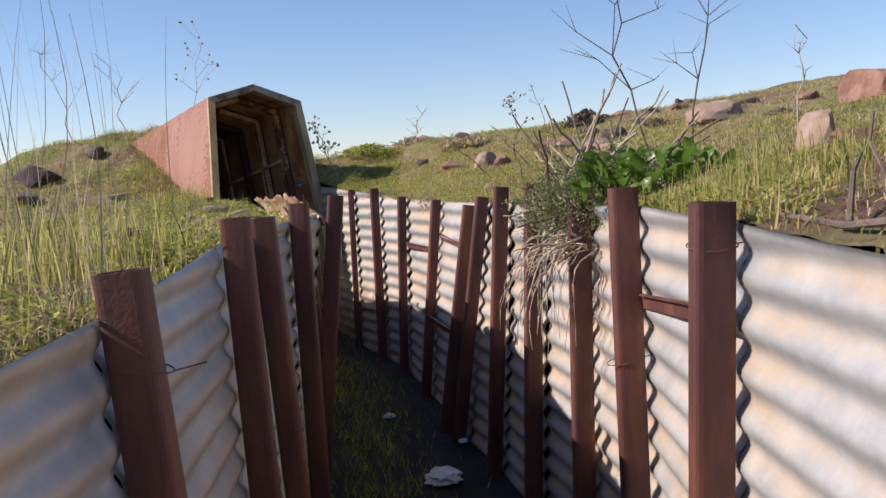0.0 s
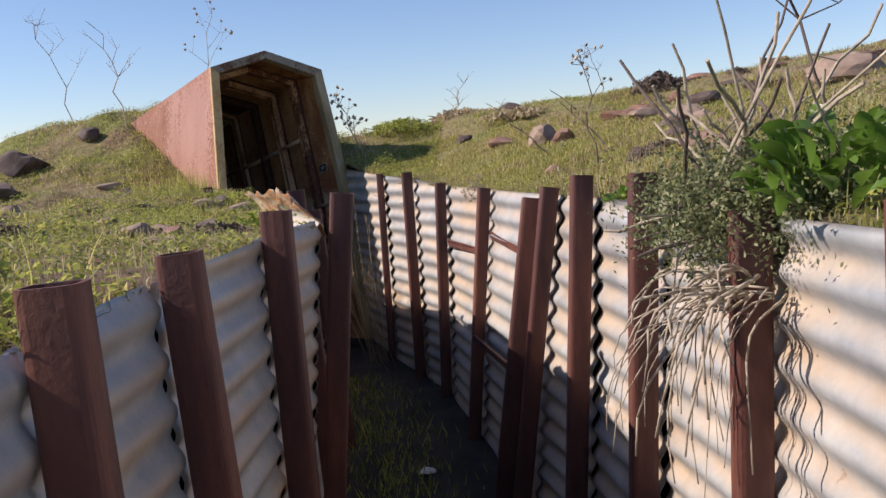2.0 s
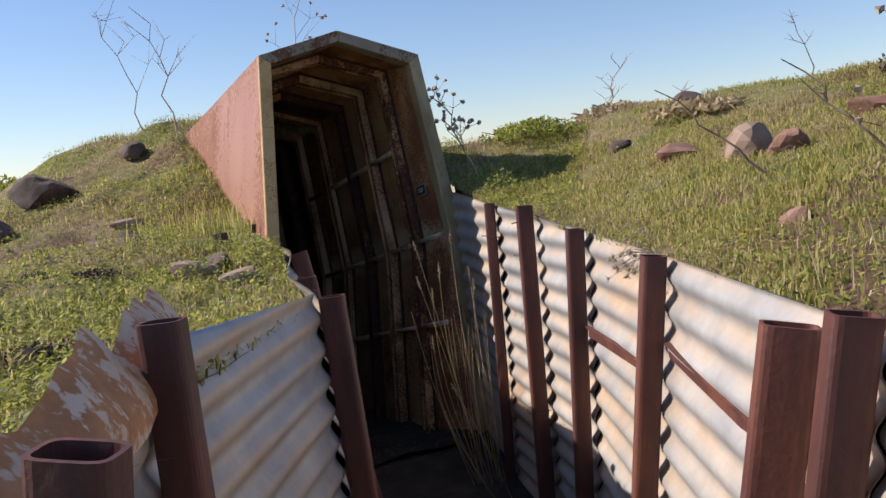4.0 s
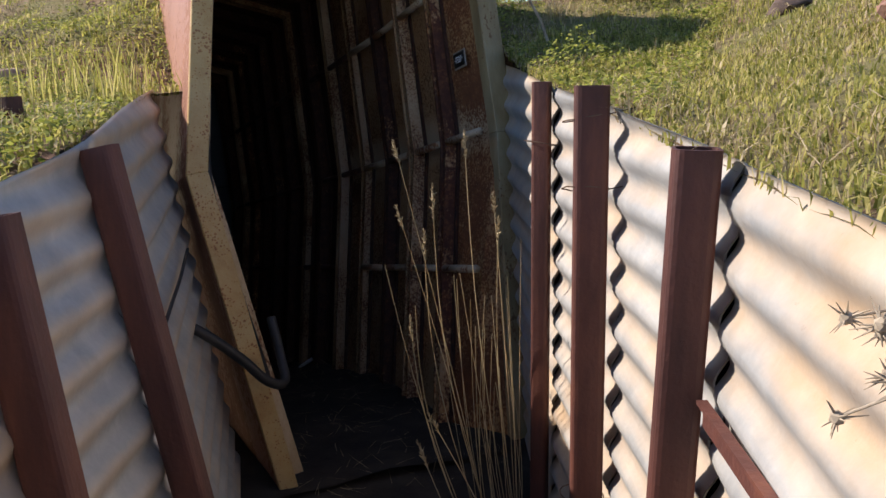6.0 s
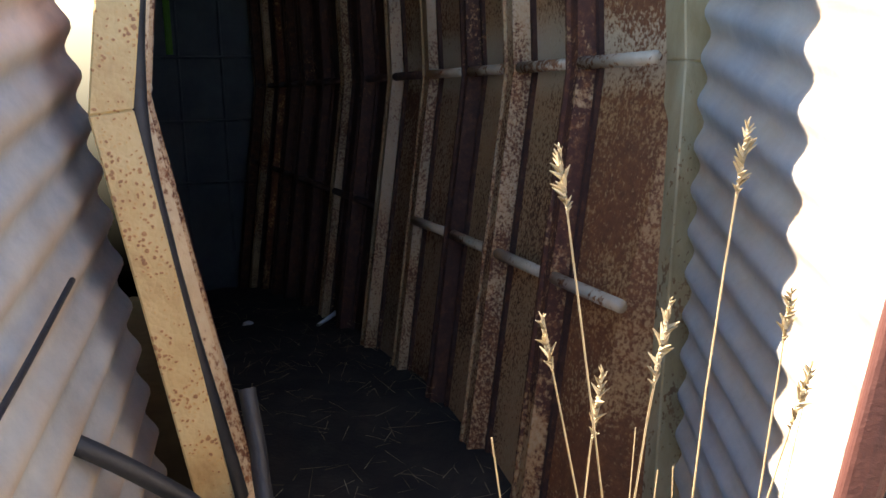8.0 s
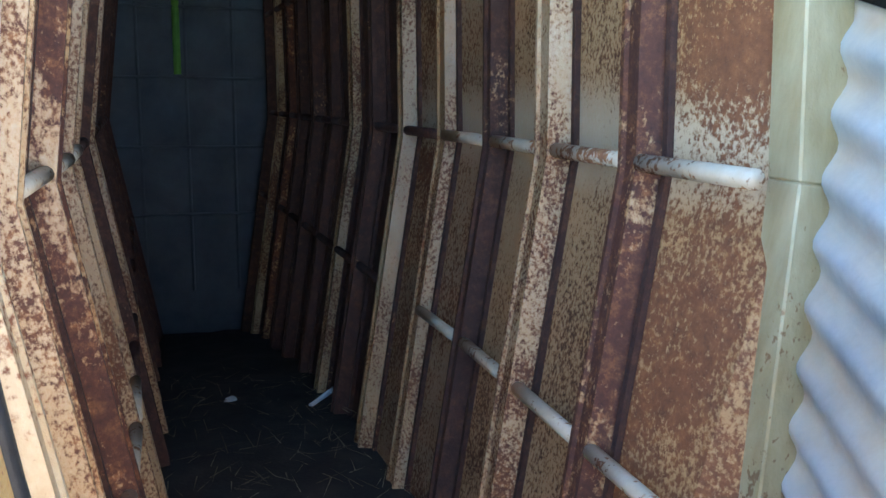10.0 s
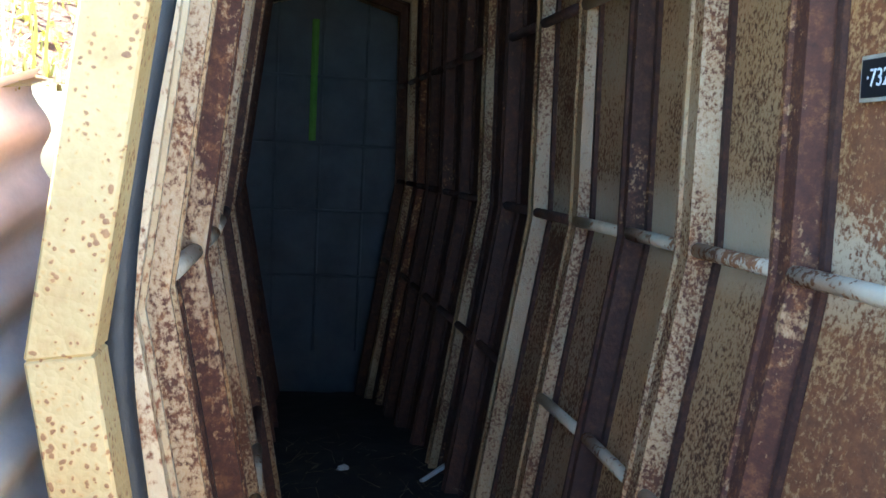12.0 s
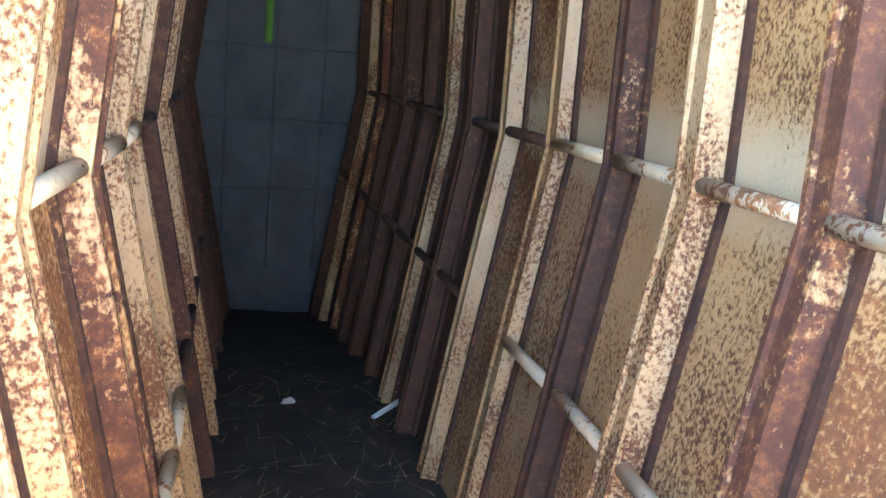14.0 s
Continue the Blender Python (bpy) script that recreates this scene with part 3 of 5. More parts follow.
def facet(k, v, a, lift=0.0):
    """A point on the k-th facet, v of the way along it, lifted inwards."""
    p, q = Vector(SECTION[k]), Vector(SECTION[k + 1])
    e = (q - p).normalized()
    m = p.lerp(q, v) + Vector((e.y, -e.x)) * lift
    return Vector((m.x, a, m.y))


def rib_mesh(lo, hi, a, half, depth):
    """A pressed channel round the section, its inner face slightly dished."""
    bm = bmesh.new()
    full = grown(SECTION, -depth)[lo:hi]
    dish = grown(SECTION, -depth + 0.006)[lo:hi]
    low = grown(SECTION, -0.003)[lo:hi]
    profile = ((low, -half - 0.014), (full, -half), (full, -half + 0.010), (dish, -half + 0.016), (dish, half - 0.016), (full, half - 0.010), (full, half), (low, half + 0.014))
    for (s0, d0), (s1, d1) in zip(profile, profile[1:]):
        v0 = [bm.verts.new((r, a + d0, u)) for r, u in s0]
        v1 = [bm.verts.new((r, a + d1, u)) for r, u in s1]
        for i in range(len(v0) - 1):
            bm.faces.new((v0[i], v0[i + 1], v1[i + 1], v1[i]))
    return bm


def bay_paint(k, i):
    """The bay at the mouth is the rustiest, then worn cream; from the fourth, darker colour stands in for deep shade.
    """
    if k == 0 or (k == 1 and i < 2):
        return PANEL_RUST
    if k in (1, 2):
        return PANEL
    return RUST_SHADE if k > 4 or i in (2, 3) else SHADE_PANEL


def shelter():
    root = new("steel_shelter")
    root.matrix_world = TUNNEL
    bm = bmesh.new()
    strip(bm, grown(MOUTH_OUT, 0.0), 0.01, 2.6, True)
    part("skin", bm, SKIN, root, "salmon pink rusted steel skin")
    ribs = [RIB_0 + k * RIB_STEP for k in range(RIB_N + 1)]
    # panels, one to each facet of each bay
    for k in range(len(ribs)):
        a1 = ribs[k] - 0.05
        for i in range(6):
            bm = bmesh.new()
            c = []
            for v, first in ((0.0, True), (1.0, True), (1.0, False), (0.0, False)):
                p = facet(i, v, 0)
                if k == 0 and first:
                    q = MOUTH_IN[i + (1 if v else 0)]
                    p = Vector((q[0] * 1.03, 0, q[1]))
                a = (mouth(p.x) + 0.015 if k == 0 else ribs[k - 1] + 0.05) if first else a1
                if a1 < mouth(0.7) + 0.03 and not first:
                    a = max(a1, mouth(p.x) + 0.06)
                c.append(bm.verts.new((p.x, a, p.z)))
            bm.faces.new(c)
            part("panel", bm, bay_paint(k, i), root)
    for k, a in enumerate(ribs):
        half, depth = 0.030 + 0.006 * math.sin(k * 2.4), 0.046 + 0.008 * math.sin(k * 1.7)
        # Far ribs get the darkest colour to put the tunnel's gloom into them.
        part("rib", rib_mesh(0, 4, a, half, depth), (RIB, RIB_RED, RIB_TAN, RIB_TAN, RUST_SHADE, RIB_TAN)[k % 6] if k < 7 else RUST_SHADE, root)
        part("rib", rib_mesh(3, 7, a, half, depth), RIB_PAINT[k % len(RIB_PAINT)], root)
        bm = bmesh.new()
        lip = grown(SECTION, -0.012)
        for d in (-0.058, 0.052):
            strip(bm, lip, a + d - 0.007, a + d + 0.007)
            for e in (-0.007, 0.007):
                v0 = [bm.verts.new((r, a + d + e, u)) for r, u in SECTION]
                v1 = [bm.verts.new((r, a + d + e, u)) for r, u in lip]
                for i in range(len(v0) - 1):
                    bm.faces.new((v0[i], v0[i + 1], v1[i + 1], v1[i]))
        part("seam", bm, RUST_SHADE, root)
    # a short rib behind the frame on one side
    part("rib", rib_mesh(0, 3, 0.13, 0.034, 0.036), RIB_PALE, root)
    # tie bars from rib to rib
    for k in range(len(ribs)):
        a1 = ribs[k] - 0.06
        for i, v in ((4, 0.985), (5, 0.265), (1, 0.02), (4, 0.45), (0, 0.67)):
            if k == 0 and i == 4 and v < 0.5 or k > 2 and (k * 5 + i * 3) % 7 == 0:
                continue
            a0 = mouth(facet(i, v, 0).x) + 0.02 if k == 0 else ribs[k - 1] + 0.06
            if a1 - a0 < 0.05 or (k == 0 and i < 2):
                continue
            # Bars past the fourth bay are darkened in colour for the same gloom.
            part("tie_bar", tube(bmesh.new(), facet(i, v, a0 - 0.03, 0.036), facet(i, v, a1 + 0.03, 0.036), 0.0145, 10), BAR if k < 4 else RUST_SHADE, root, smooth=True)
    # the mouth's frame of flat bars, each face its own length
    for i in range(6):
        bm = bmesh.new()
        quad = [(MOUTH_OUT[i], -0.012), (MOUTH_OUT[i + 1], -0.012), (MOUTH_IN[i + 1], -0.012), (MOUTH_IN[i], -0.012)]
        fr = [bm.verts.new((r, mouth(r) + d, u)) for (r, u), d in quad]
        bk = [bm.verts.new((r, mouth(r) + 0.055, u)) for (r, u), d in quad]
        bm.faces.new(fr)
        bm.faces.new(bk[::-1])
        for q in range(4):
            bm.faces.new((fr[q], fr[(q + 1) % 4], bk[(q + 1) % 4], bk[q]))
        bmesh.ops.bevel(bm, geom=[e for e in bm.edges], offset=0.003, segments=1, affect="EDGES")
        part("mouth_frame", bm, DULL if i in (2, 3) else FLANGE if i < 2 else OLIVE, root, "pale yellow painted frame bar with rust spots" if i < 2 else "dull olive cream painted frame bar")
    bm = bmesh.new()
    strip(bm, SECTION, ribs[-1] + 0.05, TUNNEL_END + 0.02)
    part("panel", bm, PANEL, root)
    bm = bmesh.new()
    bm.faces.new([bm.verts.new((r, TUNNEL_END, u)) for r, u in grown(SECTION, 0.05)])
    part("end_wall", bm, END, root)
    for k in range(4):
        bm = tube(bmesh.new(), (-0.35 + 0.28 * k, TUNNEL_END - 0.02, -2.3), (-0.35 + 0.28 * k, TUNNEL_END - 0.02, -0.05), 0.010)
        part("end_stiffener", bm, END, root)
    for k in range(4):
        bm = tube(bmesh.new(), (-0.5, TUNNEL_END - 0.03, -0.55 - 0.42 * k), (0.6, TUNNEL_END - 0.03, -0.55 - 0.42 * k), 0.010)
        part("end_stiffener", bm, END, root)
    # upright green stripe before the end wall
    part("green_stripe", tube(bmesh.new(), (-0.12, TUNNEL_END - 0.03, -0.95), (-0.12, TUNNEL_END - 0.03, -0.2), 0.022), LIME, root, "bright green upright stripe on the end wall")
    # the shelter bends gently away past its third rib
    for ob in root.children:
        for v in ob.data.vertices:
            v.co.x -= 0.05 * max(0.0, v.co.y - 0.9)
    tagged(root, "rusted faceted steel shelter dug into the hillside, its end open", "shelter")
    # number plate on the first bay
    plate = new("number_plate")
    across = (facet(4, 1, 0) - facet(4, 0, 0)).normalized()
    c = facet(4, 0.713, 0.15, 0.004)
    side = Vector((0, -1, 0))
    nrm = across.cross(side).normalized()
    if nrm.x > 0:
        nrm = -nrm
    basis = Matrix((side, -across, nrm)).transposed().to_4x4()
    plate.matrix_world = TUNNEL @ Matrix.Translation(c) @ basis
    for nm, w, h, z, mat, lab in (("margin", 0.106, 0.064, 0.0, PALE, "unpainted pale margin"), ("face", 0.094, 0.052, 0.003, BLACK, "black enamel face")):
        bm = bmesh.new()
        bmesh.ops.create_cube(bm, size=1)
        bmesh.ops.scale(bm, vec=(w, h, 0.003), verts=bm.verts)
        bmesh.ops.bevel(bm, geom=list(bm.edges), offset=0.001, segments=1, affect="EDGES")
        p = part(nm, bm, mat, plate, lab)
        p.location = (0, 0, z)
    tx = bpy.data.curves.new("numerals", "FONT")
    tx.body, tx.size, tx.align_x, tx.align_y, tx.extrude = "\u00b77327\u00b7", 0.035, "CENTER", "CENTER", 0.0006
    tmp = new("numerals_curve", tx)
    me = bpy.data.meshes.new_from_object(tmp.evaluated_get(bpy.context.evaluated_depsgraph_get()))
    bpy.data.objects.remove(tmp)
    me.materials.clear()
    me.materials.append(WHITE)
    num = part("numerals", me, None, plate, "white numerals")
    num.location, num.scale = (0, -0.001, 0.0052), (0.80, 0.98, 1)
    tagged(plate, "small black number plate on the rusted shelter panel", "sign")
    # earth floor inside
    verts, faces = [], []
    for i in range(29):
        for j in range(9):
            a, r = -0.1 + i * 0.18, -0.85 + j * 0.19
            p = TUNNEL @ Vector((r, a, -2.1))
            p.z = -0.012 - 0.06 * a - 0.045 * a * a - 0.04 * min(1.0, max(0.0, a - 1.0)) + 0.03 * noise.noise((r * 4, a * 4, 2))
            verts.append(p)
    for i in range(28):
        for j in range(8):
            q = i * 9 + j
            faces.append((q, q + 1, q + 10, q + 9))
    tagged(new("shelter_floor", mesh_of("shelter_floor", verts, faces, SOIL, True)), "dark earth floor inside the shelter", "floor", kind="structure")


shelter()


# ---- rails on the sheets ----
def flat_bar(a, b, h, name, label):
    a, b = Vector(a), Vector(b)
    e = (b - a).normalized()
    n = Vector((-e.y, e.x, 0)).normalized()
    bm = bmesh.new()
    rows = []
    for p in (a, b):
        rows.append([bm.verts.new(p + n * x + Vector((0, 0, z))) for x, z in ((0, 0), (0.005, 0), (0.005, h - 0.005), (0.014, h - 0.005), (0.014, h), (0, h))])
    for i in range(6):
        bm.faces.new((rows[0][i], rows[0][(i + 1) % 6], rows[1][(i + 1) % 6], rows[1][i]))
    bm.faces.new(rows[0])
    bm.faces.new(rows[1][::-1])
    return tagged(part(name, bm, POST), label, "rail", "steel rails")


for a, b in (((0.502, 1.56, 1.045), (0.492, 2.19, 0.985)), ((0.152, 4.60, 0.90), (-0.030, 5.30, 0.945)), ((-0.031, 5.37, 0.845), (-0.274, 6.03, 0.845)), ((0.03, 4.6, 0.46), (-0.14, 5.3, 0.455))):
    flat_bar(a, b, 0.036, "steel_rail", "rusty angle iron rail fixed along the corrugated sheets")


def torn_sheet():
    """A crumpled length of rusted sheet bent up out of the bank."""
    verts, faces = [], []
    n, m = 26, 7
    for layer in (0, 1):
        for i in range(n):
            t = i / (n - 1)
            c = Vector((-0.512, 3.74, 1.15)).lerp(Vector((-0.96, 4.75, 1.165)), t) + Vector((0.02, 0, 0)) * math.sin(3.1 * t)
            top = 0.085 + 0.035 * math.sin(3.0 * t) + 0.07 * noise.noise((t * 9, 3, 1))
            for j in range(m):
                q = j / (m - 1)
                fold = 0.045 * noise.noise((t * 6, q * 2.0, 5)) + 0.016 * math.sin(q * 8 + t * 5)
                verts.append((c.x - 0.07 * q * q - 0.5 * fold, c.y + 0.35 * fold, c.z + q * top + 0.5 * fold * q - 0.003 * layer))
    for layer in (0, 1):
        for i in range(n - 1):
            for j in range(m - 1):
                a = layer * n * m + i * m + j
                faces.append((a, a + 1, a + m + 1, a + m))
    for i in range(n - 1):
        a = i * m + m - 1
        faces.append((a, a + m, a + m + n * m, a + n * m))
    tagged(new("torn_sheet", mesh_of("torn_sheet", verts, faces, TORN, True)), "crumpled orange rusted sheet bent up from the bank", "sheet")


torn_sheet()


# ---- wire ties on posts ----
def wire_tie(x, y, z, seed):
    rng = random.Random(seed)
    bm = bmesh.new()
    pts = []
    for i in range(17):
        a = math.tau * i / 16
        pts.append(Vector((x + 0.0445 * math.cos(a), y + 0.0265 * math.sin(a), z + 0.008 * math.sin(a + seed) + rng.uniform(-0.001, 0.001))))
    for p, q in zip(pts, pts[1:]):
        tube(bm, p, q, 0.0013, 5)
    tube(bm, pts[0], pts[0] + Vector((0.05, -0.01, 0.012)), 0.0012, 5)
    tagged(part("wire_tie", bm, WIRE), "thin rusty wire tied round a steel post", "wire", "wire ties")


for n, (x, y, z) in enumerate(((0.463, 1.53, 1.2), (0.44, 2.21, 0.85), (-0.537, 6.53, 1.2), (-0.538, 6.53, 1.07), (-0.762, 7.06, 1.1), (-0.43, 1.24, 1.1), (-0.54, 6.53, 0.45))):
    wire_tie(x, y, z, n)


# ---- hose, strip and litter ----
def hose(points, rad, name, label, cat, mat):
    cu = bpy.data.curves.new(name, "CURVE")
    cu.dimensions, cu.bevel_depth, cu.bevel_resolution, cu.resolution_u, cu.use_fill_caps = "3D", rad, 3, 6, True
    sp = cu.splines.new("BEZIER")
    sp.bezier_points.add(len(points) - 1)
    for bp, p in zip(sp.bezier_points, points):
        bp.co, bp.handle_left_type, bp.handle_right_type = p, "AUTO", "AUTO"
    tmp = new(name + "_curve", cu)
    me = bpy.data.meshes.new_from_object(tmp.evaluated_get(bpy.context.evaluated_depsgraph_get()))
    bpy.data.objects.remove(tmp)
    me.materials.clear()
    me.materials.append(mat)
    return tagged(new(name, me), label, cat)


hose([(-1.80, 6.87, 0.61), (-1.744, 6.908, 0.573), (-1.66, 7.0, 0.46), (-1.605, 7.07, 0.365), (-1.595, 7.12, 0.35), (-1.63, 7.17, 0.40), (-1.69, 7.22, 0.52)], 0.0155, "rubber_hose", "black rubber hose hooked round the shelter frame", "hose", RUBBER)
hose([tuple(tunnel(-0.43, 0.075, -1.95)), tuple(tunnel(-0.535, 0.075, -1.4)), tuple(tunnel(-0.55, 0.075, -1.22)), tuple(tunnel(-0.50, 0.072, -0.8)), tuple(tunnel(-0.44, 0.07, -0.4))], 0.018, "rubber_seal", "dark rubber seal hanging inside the shelter frame", "seal", RUBBER)
# No real cable: a black tube drawn for the dark gap between lapped sheets.
hose([(-1.80, 6.98, 0.79), (-1.622, 6.712, 0.779), (-1.45, 6.452, 0.783), (-1.318, 6.255, 0.786)], 0.0045, "cable", "thin black line for the shadow gap where corrugated sheets lap", "cable", RUBBER)


def crumpled(name, place, size, mat, seed, label, cat, flat=0.5):
    rng = random.Random(seed)
    bm = bmesh.new()
    bmesh.ops.create_icosphere(bm, subdivisions=3, radius=size)
    for v in bm.verts:
        d = 0.6 * noise.noise(v.co / size * 1.6 + Vector((seed, 0, 0))) + 0.35 * noise.cell(v.co / size * 3 + Vector((seed, 3, 0)))
        v.co *= 1 + 0.6 * d
        v.co.z *= flat
    ob = part(name, bm, mat)
    ob.location = place
    return tagged(ob, label, cat)


crumpled("paper_scrap", (-0.07, 3.8, 0.0), 0.075, PAPER, 4, "crumpled white paper on the trench floor", "litter", 0.45)
crumpled("paper_scrap", (0.03, 4.34, -0.01), 0.025, PAPER, 6, "small pale scrap on the trench floor", "litter", 0.4)
crumpled("paper_scrap", (-0.38, 4.9, -0.02), 0.03, PAPER, 7, "small pale scrap on the trench floor", "litter", 0.4)
bm = bmesh.new()
tube(bm, (-0.08, 0, 0), (0.05, 0.02, 0.012), 0.012, 6, 0.016)
tube(bm, (0.05, 0.02, 0.012), (0.11, 0.03, 0.02), 0.016, 6, 0.004)
stick = part("pale_stick", bm, PAPER)
stick.matrix_world = Matrix.Translation((-2.68, 9.12, -0.388)) @ Matrix.Rotation(radians(82), 4, "Z") @ Matrix.Diagonal((1.35, 0.7, 0.7, 1.0))
tagged(stick, "pale splintered stick on the shelter floor", "stick")
crumpled("paper_scrap", (-2.965, 8.887, -0.392), 0.022, PAPER, 9, "small pale scrap on the shelter floor", "litter", 0.3)


# ---- stones ----
def stone(x, y, r, mat, seed, label, stretch=(1, 1, 0.7), sink=0.25):
    bm = bmesh.new()
    bmesh.ops.create_icosphere(bm, subdivisions=3, radius=1)
    o = Vector((seed * 3.1, seed * 1.7, 0))
    rng = random.Random(seed)
    planes = [(Vector((rng.gauss(0, 1), rng.gauss(0, 1), rng.gauss(0.25, 0.8))).normalized(), rng.uniform(0.5, 0.82)) for _ in range(9)]
    for v in bm.verts:
        c = v.co.copy()
        d = 0.38 * noise.noise(c * 1.1 + o) + 0.2 * noise.noise(c * 2.6 + o) + 0.07 * noise.noise(c * 7 + o)
        v.co = c * (1 + d)
        for nn, dd in planes:
            over = v.co.dot(nn) - dd
            if over > 0:
                v.co -= nn * over * 0.92
        v.co = Vector((math.copysign(abs(v.co.x) ** 0.85, v.co.x), math.copysign(abs(v.co.y) ** 0.85, v.co.y), v.co.z))
        v.co = Vector((v.co.x * stretch[0], v.co.y * stretch[1], v.co.z * stretch[2])) * r
    ob = part("stone", bm, mat)
    ob.matrix_world = Matrix.Translation((x, y, bank(x, y) + r * stretch[2] * 0.25)) @ Matrix.Rotation(seed * 1.3, 4, "Z")
    tagged(ob, label, "stone", "stones on the hillside")


DARK, RED, WAN = "dark basalt stone half sunk in the grass", "lump of red earthy stone in the grass", "pale weathered stone lying in the grass"
for n, (x, y, r, k, st) in enumerate((
        (0.34, 6.8, 0.18, 2, (1.25, 0.9, 0.7)), (1.63, 10.5, 0.3, 1, (1.5, 1, 0.35)), (1.3, 10.2, 0.15, 1, (1.4, 1, 0.4)), (-3.27, 8.25, 0.14, 0, (1, 1, 0.7)), (-0.99, 3.8, 0.06, 1, (1, 1, 0.9)),
        (-1.0, 4.12, 0.075, 0, (1, 1, 0.7)), (-1.78, 5.1, 0.1, 0, (1, 1, 0.7)), (-2.7, 7.2, 0.09, 2, (1.2, 1, 0.5)), (1.05, 5.77, 0.1, 2, (1.5, 1, 0.5)), (1.23, 6.3, 0.12, 0, (1.2, 1, 0.6)),
        (0.82, 5.16, 0.07, 0, (1, 1, 0.6)), (0.28, 5.4, 0.055, 1, (1, 1, 0.6)), (0.61, 4.95, 0.06, 0, (1, 1, 0.8)), (0.78, 4.55, 0.11, 1, (1.2, 1, 0.6)), (-3.58, 7.77, 0.2, 0, (1.3, 1, 0.7)),
        (0.98, 2.3, 0.10, 2, (0.8, 0.7, 1.25)), (1.75, 5.6, 0.17, 2, (1.5, 1, 0.7)), (2.3, 4.65, 0.24, 1, (1.2, 1, 0.7)), (2.5, 4.3, 0.16, 1, (1.2, 1, 0.7)), (0.45, 6.55, 0.09, 1, (1.1, 1, 0.9)),
        (-3.36, 7.0, 0.16, 0, (1.4, 1, 0.6)), (-1.77, 3.6, 0.13, 1, (1.5, 1, 0.4)), (-1.95, 4.0, 0.1, 0, (1.2, 1, 0.5)), (-1.5, 5.9, 0.07, 0, (1, 1, 0.6)), (-2.4, 5.2, 0.1, 0, (1.2, 1, 0.6)),
        (1.6, 7.0, 0.1, 0, (1.2, 1, 0.6)), (2.1, 7.8, 0.14, 1, (1.3, 1, 0.5)), (1.9, 9.2, 0.16, 1, (1.6, 1, 0.4)), (0.2, 8.6, 0.12, 0, (1.2, 1, 0.6)), (-0.2, 8.0, 0.1, 0, (1.2, 1, 0.6)),
        (2.9, 6.2, 0.15, 1, (1.3, 1, 0.5)), (-1.3, 4.7, 0.05, 1, (1, 1, 0.7)), (-0.92, 3.1, 0.045, 1, (1.4, 1, 0.5)), (-2.6, 6.8, 0.09, 0, (1, 1, 0.7)), (0.95, 3.4, 0.07, 0, (1.2, 1, 0.6)),
        (0.86, 6.85, 0.13, 1, (1.6, 1, 0.4)), (1.0, 7.0, 0.12, 1, (1.7, 1, 0.35)), (1.04, 5.96, 0.12, 2, (1.6, 1, 0.5)), (0.92, 6.43, 0.09, 2, (1.4, 1, 0.5)), (0.89, 5.54, 0.09, 0, (1.2, 1, 0.7)), (0.09, 7.24, 0.11, 1, (1.3, 1, 0.6)),
        (-1.12, 4.08, 0.08, 2, (1.1, 1, 0.8)), (-0.9, 3.47, 0.08, 2, (1.8, 1, 0.35)), (-2.37, 6.54, 0.11, 2, (1.4, 1, 0.4)), (1.93, 6.16, 0.16, 2, (1.5, 1, 0.6)))):
    stone(x, y, r * 0.8, (ROCK, CLAY, PALEROCK)[k], n + 1, (DARK, RED, WAN)[k], st)


# ---- distance ----
for n in range(16):
    rng = random.Random(n + 70)
    x, y = -0.45 + n * 0.075 + rng.uniform(-0.1, 0.1), 13.0 + n * 0.07 + rng.uniform(-0.3, 0.3)
    stone(x, y, rng.uniform(0.07, 0.14), ROCK, n + 70, "dark stone of a far rubble heap", (1.2, 1, 0.8))
rng = random.Random(91)
for n in range(34):
    x, y = rng.uniform(-3.2, -0.72), rng.uniform(1.9, 7.2)
    if x > np.interp(y, [q.y for q in lt], [q.x for q in lt]) - 0.1:
        continue
    k = rng.randint(0, 2)
    stone(x, y, rng.uniform(0.02, 0.075), (ROCK, CLAY, PALEROCK)[k], n + 200, (DARK, RED, WAN)[k], (1.3, 1, 0.75))
for n in range(30):
    x, y = rng.uniform(0.6, 4.5), rng.uniform(2.0, 10.0)
    k = rng.choice((0, 1, 1, 2))
    stone(x, y, rng.uniform(0.02, 0.07), (ROCK, CLAY, PALEROCK)[k], n + 300, (DARK, RED, WAN)[k], (1.3, 1, 0.75))
for n, (x, y, h) in enumerate(((-0.42, 12.9, 0.14), (-0.12, 13.1, 0.17), (0.0, 13.2, 0.15), (0.42, 13.6, 0.14), (-0.75, 13.4, 0.1), (1.2, 16.0, 0.12))):
    z = bank(x, y)
    tagged(post(Vector((x, y, z + h)), Vector((x, y, z - 0.2)), 0.07, 0.06), "dark post end standing by a far rubble heap", "post", "far posts")


